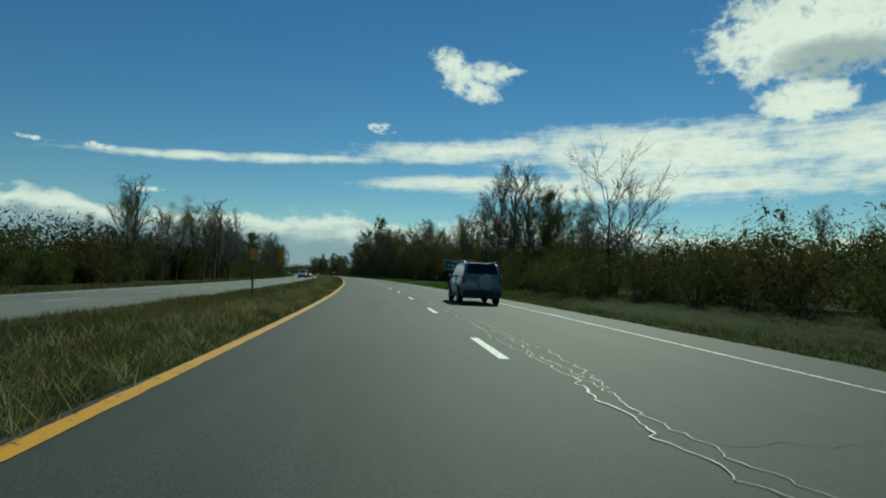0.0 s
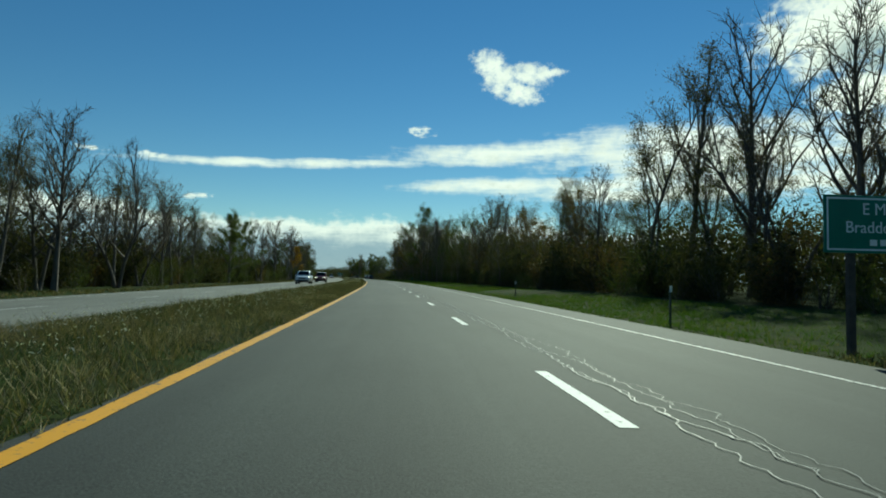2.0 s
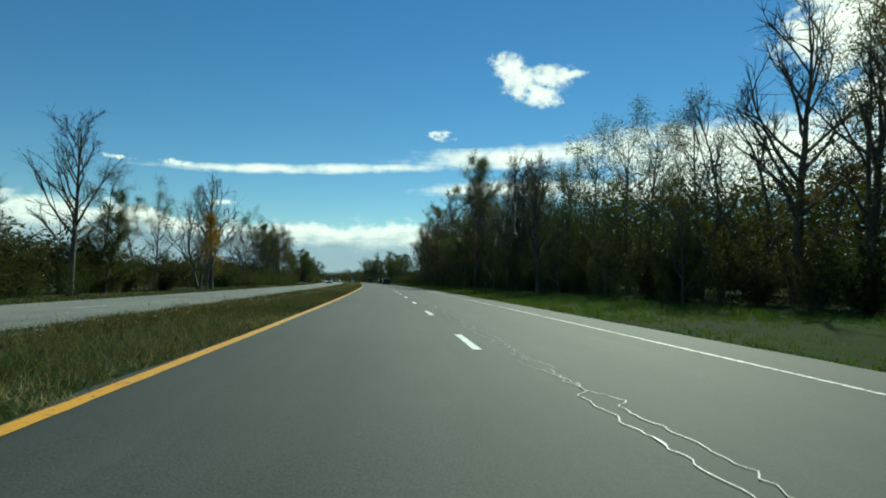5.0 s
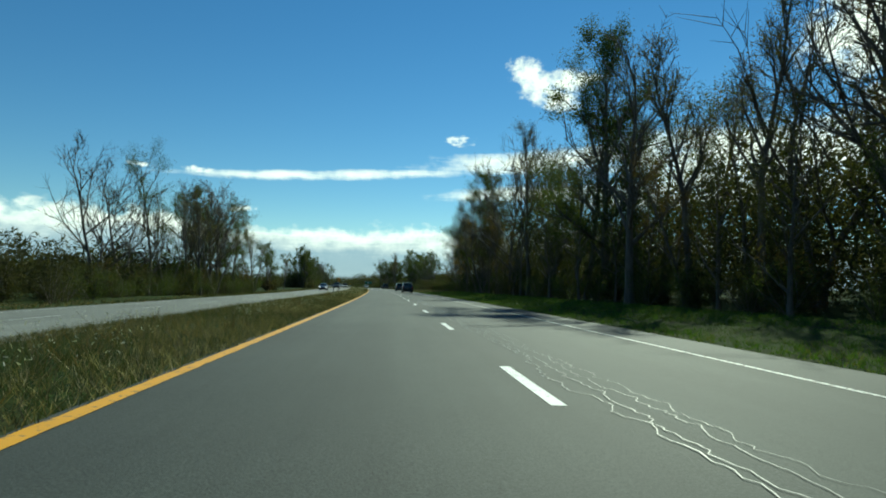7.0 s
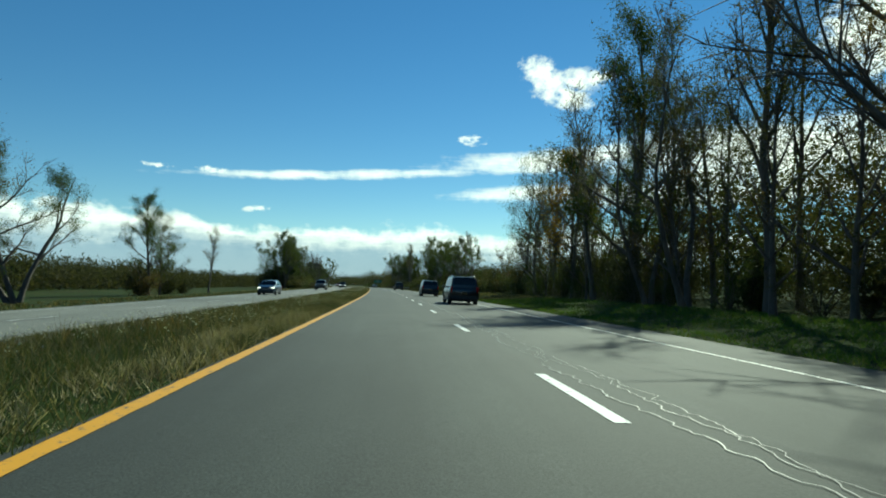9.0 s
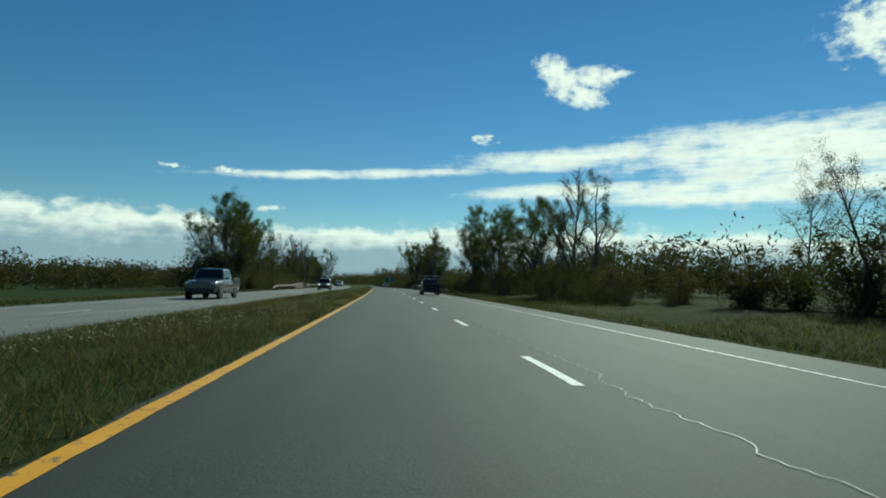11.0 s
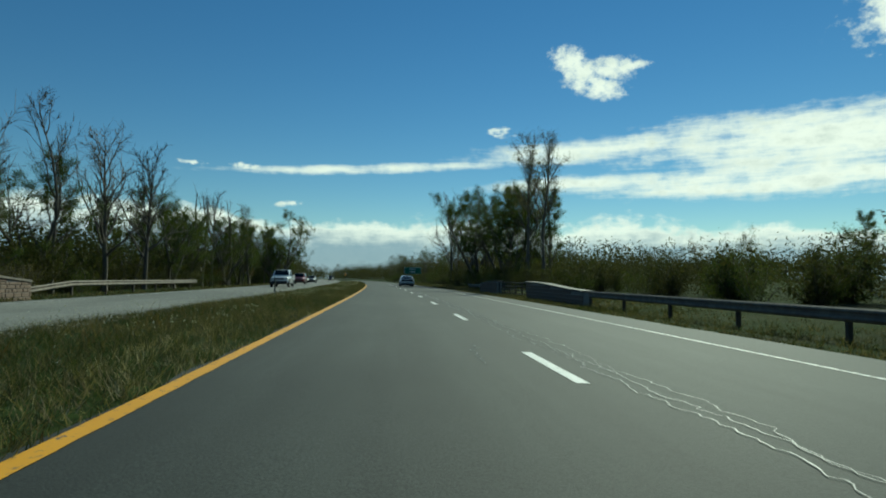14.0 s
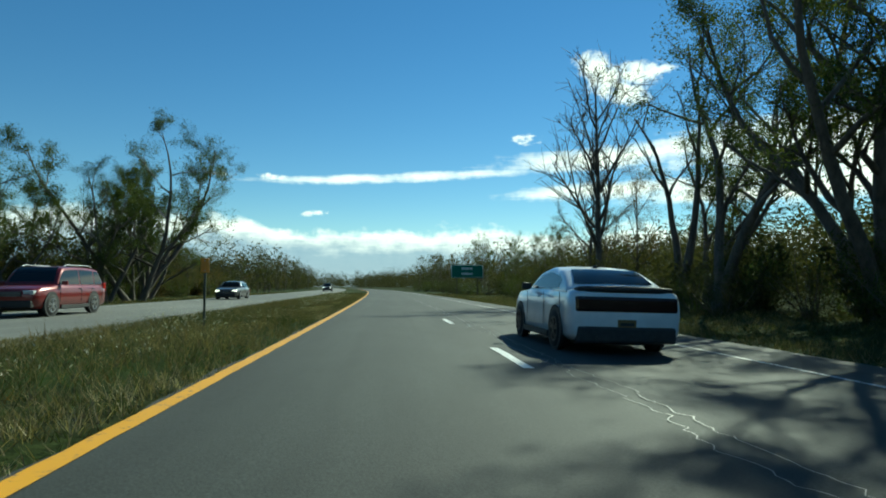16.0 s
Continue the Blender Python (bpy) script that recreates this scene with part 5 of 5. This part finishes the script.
def vehicle(name, label, category, s, lat, turn, body, length, width, belt, height, hood_y, cab, paint_mat, wheel_r=0.34, ground=0.24, kind="suv", rim=RIM, lit=False, deck=None, rails=False, plate_mat=None, band=None, nose=0.72):
    """A car, its front towards +y. cab: y of the windscreen's foot, roof front, roof rear, rear window's foot. deck: height of hood and boot."""
    root = new(name)
    hl, hw = length / 2, width / 2
    hood = deck or belt - 0.05
    y0, y1, y2, y3 = cab

    def sec(y, w, top, low, crown=0.03):
        mid = low + (top - low) * 0.5
        return (y, [(0.0, low), (w * 0.86, low), (w * 0.97, low + 0.1), (w, mid), (w * 0.985, mid + (top - mid) * 0.55), (w * 0.93, top - 0.02), (w * 0.8, top + crown * 0.5), (0.0, top + crown)])

    rear_top = belt if kind in ("suv", "van") else hood
    wide = 0.05 if kind == "coupe" else 0.02
    secs = [sec(-hl, hw * (0.9 + wide), rear_top - 0.06, ground + 0.12), sec(-hl + 0.05, hw * (0.94 + wide), rear_top - 0.01, ground + 0.05), sec(-hl + 0.45, hw * 0.99, rear_top + 0.01, ground), sec(y3, hw, belt - (0 if kind in ("suv", "van") else 0.01), ground),
            sec((y0 + y3) / 2, hw, belt, ground), sec(y0 - 0.05, hw, belt, ground), sec(y0 + 0.25, hw * 0.99, hood, ground), sec((y0 + hl) / 2 + 0.2, hw * 0.98, hood - 0.03, ground), sec(hl - 0.28, hw * 0.95, hood - 0.1, ground + 0.03),
            sec(hl - 0.05, hw * 0.88, nose, ground + 0.1), sec(hl, hw * 0.8, nose - 0.1, ground + 0.16)]
    secs.sort(key=lambda q: q[0])
    bm = loft(secs)
    part("body", smooth_bm(bm), paint_mat, root, body)
    # cabin: a painted shell with the panes set into it
    rw = hw * (0.72 if kind in ("coupe", "sedan") else 0.8)
    bw = hw * 0.93
    roof = height
    arch = 0.045
    foot = belt - 0.04

    def top(y):
        """Height of the cabin's middle line."""
        rear = smooth_rise((y - y3) / (y2 - y3)) if y < y2 else 1.0
        front = smooth_rise((y0 - y) / (y0 - y1)) if y > y1 else 1.0
        q = (y - y2) / (y1 - y2)
        return foot + (roof - foot - arch * (2 * min(max(q, 0), 1) - 1) ** 2) * min(rear, front)

    def flank(z):
        return bw - (bw - rw) * max(0.0, (z - foot) / (roof - foot)) ** 1.15

    shell = []
    ys = sorted({y3, y0} | {y3 + (y2 - y3) * k / 8 for k in range(1, 9)} | {y2 + (y1 - y2) * k / 6 for k in range(7)} | {y0 + (y1 - y0) * k / 8 for k in range(1, 9)})
    for y in ys:
        tz = max(top(y), foot + 0.004)
        hgt = tz - foot
        c = min(0.1, hgt * 0.45)
        x1 = flank(tz - c)
        shell.append((y, [(0.0, foot - 0.06), (bw, foot - 0.06), (bw, foot), (flank(foot + (hgt - c) * 0.5), foot + (hgt - c) * 0.5), (x1, tz - c), (x1 - c * 0.28, tz - c * 0.42), (x1 - c * 0.95, tz - c * 0.1), (x1 * 0.5, tz + 0.012), (0.0, tz + 0.018)]))
    part("cabin", smooth_bm(loft(shell)), paint_mat, root)
    # front and rear panes follow the shell, a few millimetres proud
    for pane, ya, yb in (("windscreen", y0 - 0.1 * (y0 - y1), y1 + 0.14 * (y0 - y1)), ("rear_window", y3 + 0.16 * (y2 - y3), y2 - (0.3 if kind == "coupe" else 0.12) * (y2 - y3))):
        V, F = [], []
        for k in range(9):
            y = ya + (yb - ya) * k / 8
            tz = top(y)
            half = flank(tz) - 0.13
            lift = 0.012
            for u in (-1, -0.93, -0.5, 0, 0.5, 0.93, 1):
                V.append((u * half, y, tz + 0.018 - 0.006 * abs(u * 2) + lift))
        for k in range(8):
            for j in range(6):
                F.append((k * 7 + j, k * 7 + j + 1, k * 7 + j + 8, k * 7 + j + 7))
        if ya < yb:
            F = [f[::1] for f in F]
        else:
            F = [f[::-1] for f in F]
        mesh_object(pane, V, F, CAR_GLASS, root, "dark tinted glass", True)
    # side panes between the pillars
    lo, fr, bk = foot + 0.05, y0 - 0.12 * (y0 - y1), y3 + (0.5 if kind == "coupe" else 0.3) * (y2 - y3)
    cuts = [bk, fr] if kind == "coupe" else [bk, y2 + (y1 - y2) * 0.12, y1 + (y2 - y1) * 0.4, fr] if kind in ("suv", "van") else [bk, y1 + (y2 - y1) * 0.5, fr]
    for sx in (-1, 1):
        for a, b in zip(cuts, cuts[1:]):
            a, b = a + 0.035, b - 0.035
            V, F = [], []
            for k in range(9):
                y = a + (b - a) * k / 8
                hi = max(top(y) - 0.115, lo + 0.015)
                for q in (0.0, 0.5, 1.0):
                    z = lo + (hi - lo) * q
                    V.append((sx * (flank(z) + 0.006), y, z))
            for k in range(8):
                for j in range(2):
                    f = (k * 3 + j, k * 3 + j + 1, k * 3 + j + 4, k * 3 + j + 3)
                    F.append(f if sx < 0 else f[::-1])
            mesh_object("side_window", V, F, CAR_GLASS, root, "dark tinted glass", True)
        # mirror
        bm = box_bm(-0.1, 0.1, -0.05, 0.05, -0.07, 0.07, 0.03)
        mo = part("mirror", bm, TRIM if kind in ("pickup", "coupe") else paint_mat, root)
        mo.matrix_basis = Matrix.Translation((sx * (hw + 0.06), y0 - 0.25, belt + 0.05))
        part("sill", box_bm(sx * hw - 0.03, sx * hw + 0.012, -length * 0.2, length * 0.2, ground - 0.02, ground + 0.1, 0.008), TRIM, root)
        mids = [(y1 + y2) / 2 - 0.2] if kind == "coupe" else [y1 + (y2 - y1) * 0.4]
        for yy in ((y1 + y2) / 2 + 0.3, (y1 + y2) / 2 - 0.65)[: 1 if kind == "coupe" else 2]:
            part("door_handle", box_bm(sx * hw * 0.975 - 0.02, sx * hw * 0.975 + 0.03, yy - 0.09, yy + 0.09, belt - 0.17, belt - 0.14, 0.006), paint_mat if kind == "coupe" else TRIM, root)
        for yy in (mids[0], y3 + 0.25, y0 - 0.1):
            part("door_gap", box_bm(sx * hw * 1.0 - 0.006, sx * hw * 1.0 + 0.002, yy - 0.006, yy + 0.006, ground + 0.2, belt - 0.06), TRIM, root)
    axle_f, axle_r = hl - 0.9, -hl + (0.98 if kind != "pickup" else 1.2)
    for yy in (axle_f, axle_r):
        for sx in (-1, 1):
            bm = bmesh.new()
            bmesh.ops.create_cone(bm, cap_ends=True, segments=24, radius1=wheel_r * 1.16, radius2=wheel_r * 1.16, depth=0.06, matrix=Matrix.Translation((sx * (hw - 0.028), yy, wheel_r + 0.02)) @ Matrix.Rotation(radians(90), 4, "Y"))
            part("wheel_arch", bm, TRIM, root)
            wheel(root, sx * (hw + 0.02), yy, wheel_r, 0.24, rim)
    # underbody, bumpers, lamps, plate
    part("underbody", box_bm(-hw * 0.8, hw * 0.8, -hl + 0.35, hl - 0.35, ground - 0.06, ground + 0.1, 0.02), TRIM, root)
    if not band:
        part("rear_bumper", box_bm(-hw * 0.9, hw * 0.9, -hl - 0.05, -hl + 0.12, ground + 0.06, ground + 0.3, 0.04), TRIM if kind != "pickup" else rim, root)
    part("front_bumper", box_bm(-hw * 0.84, hw * 0.84, hl - 0.14, hl + 0.05, ground + 0.04, ground + 0.28, 0.04), TRIM, root)
    part("grille", box_bm(-hw * 0.5, hw * 0.5, hl - 0.08, hl + 0.03, nose - 0.22, nose - 0.06, 0.012), TRIM, root)
    for i in range(4):
        part("grille_bar", box_bm(-hw * 0.48, hw * 0.48, hl + 0.03, hl + 0.04, nose - 0.21 + i * 0.045, nose - 0.2 + i * 0.045), STEEL, root)
    for sx in (-1, 1):
        part("headlight", box_bm(sx * hw * 0.7 - 0.17, sx * hw * 0.7 + 0.17, hl - 0.24, hl - 0.0, nose - 0.16, nose - 0.02, 0.03), HEADLAMP_ON if lit else HEADLAMP, root)
        if band is None and kind in ("suv", "van"):
            part("tail_light", box_bm(sx * hw * 0.89 - 0.08, sx * hw * 0.89 + 0.06, -hl - 0.02, -hl + 0.2, rear_top - 0.26, rear_top + 0.08, 0.035), RED_LENS, root)
        elif band is None:
            part("tail_light", box_bm(sx * hw * 0.86 - 0.09, sx * hw * 0.86 + 0.09, -hl - 0.02, -hl + 0.16, rear_top - 0.38, rear_top - 0.1, 0.03), RED_LENS, root)
    if band:
        part("tail_light", box_bm(-hw * 0.93, hw * 0.93, -hl - 0.02, -hl + 0.12, rear_top - 0.36, rear_top - 0.08, 0.06), SMOKED, root, "full-width smoked tail light")
    part("number_plate", box_bm(-0.16, 0.16, -hl - (0.022 if band else 0.062), -hl - (0.002 if band else 0.05), ground + (0.235 if band else 0.42), ground + (0.385 if band else 0.57), 0.004), plate_mat or PLATE, root, "amber plate")
    part("plate_bar", box_bm(-0.12, 0.12, -hl - (0.027 if band else 0.066), -hl - (0.023 if band else 0.063), ground + (0.285 if band else 0.47), ground + (0.335 if band else 0.52)), TRIM, root)
    if rails:
        for sx in (-1, 1):
            V, F = [], []
            tube([(sx * rw * 0.92, y1 - 0.1, height + 0.0), (sx * rw * 0.92, y1 - 0.3, height + 0.05), (sx * rw * 0.92, y2 + 0.4, height + 0.05), (sx * rw * 0.92, y2 + 0.2, height - 0.0)], [0.018] * 4, 6, V, F)
            mesh_object("roof_rail", V, F, STEEL, root)
    root.matrix_basis = stand(s, lat, turn, 1.0, 0.012, bank=lat > -5)
    return tagged(root, label, category, "traffic")


coupe = vehicle("coupe", "white muscle coupe with black spoiler and smoked tail lights", "car", 549.7, 2.1, 0, "white two-door body", 4.75, 1.94, 1.09, 1.53, 1.0, (0.85, 0.05, -0.85, -1.95), CAR_WHITE, 0.36, 0.2, "coupe", DARK_RIM, False, 1.06, band=True, nose=0.82)
V, F = [], []
for k in range(9):
    x = -0.82 + 1.64 * k / 8
    d = 0.07 * (x / 0.82) ** 2
    V += [(x, -2.39 + d, 1.04), (x, -2.42 + d, 1.11), (x, -2.38 + d, 1.155 - 0.3 * d), (x, -2.12 + d, 1.105), (x, -2.12 + d, 1.04)]
for k in range(8):
    F += [(k * 5 + j, k * 5 + (j + 1) % 5, k * 5 + 5 + (j + 1) % 5, k * 5 + 5 + j) for j in range(5)]
F += [(4, 3, 2, 1, 0), (40, 41, 42, 43, 44)]
mesh_object("spoiler", V, F, TRIM, coupe, "black boot spoiler", True)
for sx in (-0.6, 0.6):
    bm = bmesh.new()
    bmesh.ops.create_cone(bm, cap_ends=True, segments=14, radius1=0.045, radius2=0.045, depth=0.12, matrix=Matrix.Translation((sx * 0.85, -2.36, 0.27)) @ Matrix.Rotation(radians(90), 4, "X"))
    part("exhaust_tip", bm, DARK_RIM, coupe)
part("rear_diffuser", box_bm(-0.86, 0.86, -2.41, -2.2, 0.19, 0.47, 0.05), TRIM, coupe, "black lower bumper")
bm = bmesh.new()
bmesh.ops.create_cone(bm, cap_ends=True, segments=10, radius1=0.06, radius2=0.015, depth=0.06, matrix=Matrix.Translation((0, -0.8, 1.54)))
part("aerial", bm, TRIM, coupe)

suv = vehicle("compact_suv", "blue-grey compact suv with a covered spare wheel on the back", "car", 27.2, 2.75, 0, "blue-grey five-door body", 4.4, 1.8, 1.13, 1.79, 1.0, (1.05, 0.45, -1.7, -2.12), CAR_BLUEGREY, 0.37, 0.29, "suv", rails=True, nose=0.85)
bm = bmesh.new()
bmesh.ops.create_cone(bm, cap_ends=True, segments=32, radius1=0.36, radius2=0.33, depth=0.2, matrix=Matrix.Translation((0.12, -2.32, 0.95)) @ Matrix.Rotation(radians(90), 4, "X"))
bmesh.ops.bevel(bm, geom=[e for e in bm.edges if len(e.link_faces) == 2 and e.calc_face_angle() > 0.8], offset=0.035, segments=2, affect="EDGES")
part("spare_wheel_cover", bm, paint("grey_cover", (0.26, 0.29, 0.31), 0.45, 0.0), suv, "round grey spare wheel cover")

vehicle("van", "dark tall van with a wide rear window", "car", 312.0, 2.95, 0, "black body", 4.9, 1.88, 1.05, 1.78, 1.0, (1.3, 0.7, -2.15, -2.4), CAR_BLACK, 0.34, 0.24, "van", rails=True, nose=0.85)
vehicle("van", "black suv seen from behind", "car", 339.0, 3.0, 0, "black body", 4.7, 1.88, 1.05, 1.74, 1.0, (1.2, 0.6, -1.95, -2.3), CAR_BLACK, 0.36, 0.26, "van", rails=True, nose=0.85)
vehicle("suv", "white suv coming the other way", "car", 131.0, -11.9, 180, "white body", 4.6, 1.86, 1.05, 1.7, 1.0, (1.05, 0.4, -1.65, -2.15), CAR_WHITE, 0.36, 0.27, "suv", rails=True, lit=False, nose=0.88)
vehicle("suv", "dark red suv with lit headlights", "car", 154.0, -11.5, 180, "dark red body", 4.5, 1.84, 1.03, 1.66, 1.0, (1.05, 0.4, -1.6, -2.1), CAR_RED, 0.35, 0.25, "suv", lit=True, nose=0.86)
vehicle("sedan", "small blue sedan coming the other way", "car", 334.0, -13.6, 180, "blue body", 4.4, 1.76, 0.95, 1.45, 0.9, (0.85, 0.2, -1.0, -1.75), CAR_BLUE, 0.32, 0.2, "sedan", lit=True, nose=0.76)
vehicle("suv", "black suv with lit headlights on the opposite road", "car", 441.5, -11.3, 180, "black body", 4.7, 1.9, 1.08, 1.78, 1.0, (1.15, 0.55, -1.8, -2.25), CAR_BLACK, 0.37, 0.28, "suv", lit=True, rails=True, nose=0.92)
vehicle("suv", "red suv on the opposite road", "car", 560.5, -14.2, 180, "red body", 4.8, 1.92, 1.08, 1.74, 1.0, (1.1, 0.45, -1.8, -2.3), CAR_RED, 0.38, 0.27, "suv", rails=True, nose=0.9)
vehicle("sedan", "dark grey sedan on the opposite road", "car", 588.0, -14.3, 180, "dark grey body", 4.6, 1.8, 0.95, 1.45, 0.9, (0.85, 0.2, -1.0, -1.8), CAR_GREY, 0.33, 0.2, "sedan", lit=True, nose=0.76)
vehicle("suv", "distant black suv on the opposite road", "car", 668.0, -12.2, 180, "black body", 4.7, 1.9, 1.08, 1.75, 1.0, (1.1, 0.5, -1.8, -2.25), CAR_BLACK, 0.37, 0.27, "suv", lit=True, nose=0.9)


def pickup(label, s, lat, turn, mat, rack=False, chrome=True):
    """A four-door pickup with an open bed."""
    root = vehicle("pickup_truck", label, "pickup truck", s, lat, turn, "painted cab and hood", 5.5, 1.96, 1.18, 1.86, 1.1, (1.15, 0.6, -0.6, -0.85), mat, 0.4, 0.36, "pickup", RIM if chrome else DARK_RIM, False, 1.12, nose=1.02)
    for sx in (-1, 1):
        part("bed_side", box_bm(sx * 0.95 - 0.04, sx * 0.95 + 0.03, -2.72, -0.9, 0.75, 1.27, 0.02), mat, root)
    part("tailgate", box_bm(-0.9, 0.9, -2.77, -2.7, 0.72, 1.26, 0.02), mat, root)
    part("tailgate_handle", box_bm(-0.12, 0.12, -2.785, -2.772, 1.08, 1.16, 0.006), TRIM, root)
    part("bed_front", box_bm(-0.9, 0.9, -0.95, -0.9, 0.75, 1.27, 0.01), mat, root)
    part("bed_floor", box_bm(-0.9, 0.9, -2.69, -0.96, 1.12, 1.16), TRIM, root)
    if rack:
        for yy in (0.3, -1.0, -2.6):
            for sx in (-1, 1):
                part("rack_leg", box_bm(sx * 0.9 - 0.025, sx * 0.9 + 0.025, yy - 0.025, yy + 0.025, 1.25 if yy < 0 else 1.7, 2.02, 0.005), TRIM, root)
            part("rack_bar", box_bm(-0.95, 0.95, yy - 0.03, yy + 0.03, 2.02, 2.08, 0.006), TRIM, root)
        for sx in (-1, 1):
            part("rack_rail", box_bm(sx * 0.92 - 0.025, sx * 0.92 + 0.025, -2.75, 1.6, 2.08, 2.13, 0.006), TRIM, root)
        for x0 in (-0.75, 0.3):
            for dx in (0.0, 0.42):
                part("ladder_rail", box_bm(x0 + dx - 0.02, x0 + dx + 0.02, -2.9, 1.4, 2.135, 2.2, 0.005), STEEL, root)
            for k in range(14):
                part("ladder_rung", box_bm(x0 + 0.02, x0 + 0.4, -2.75 + k * 0.31, -2.72 + k * 0.31, 2.15, 2.18), STEEL, root)
    return root


pickup("slate blue work pickup with a ladder rack", 415.6, 2.95, 0, CAR_PICKUP, True, False)
pickup("grey pickup with chrome wheels on the opposite road", 385.6, -13.0, 180, CAR_GREY)
pickup("white pickup on the opposite road", 530.0, -12.9, 180, CAR_WHITE)
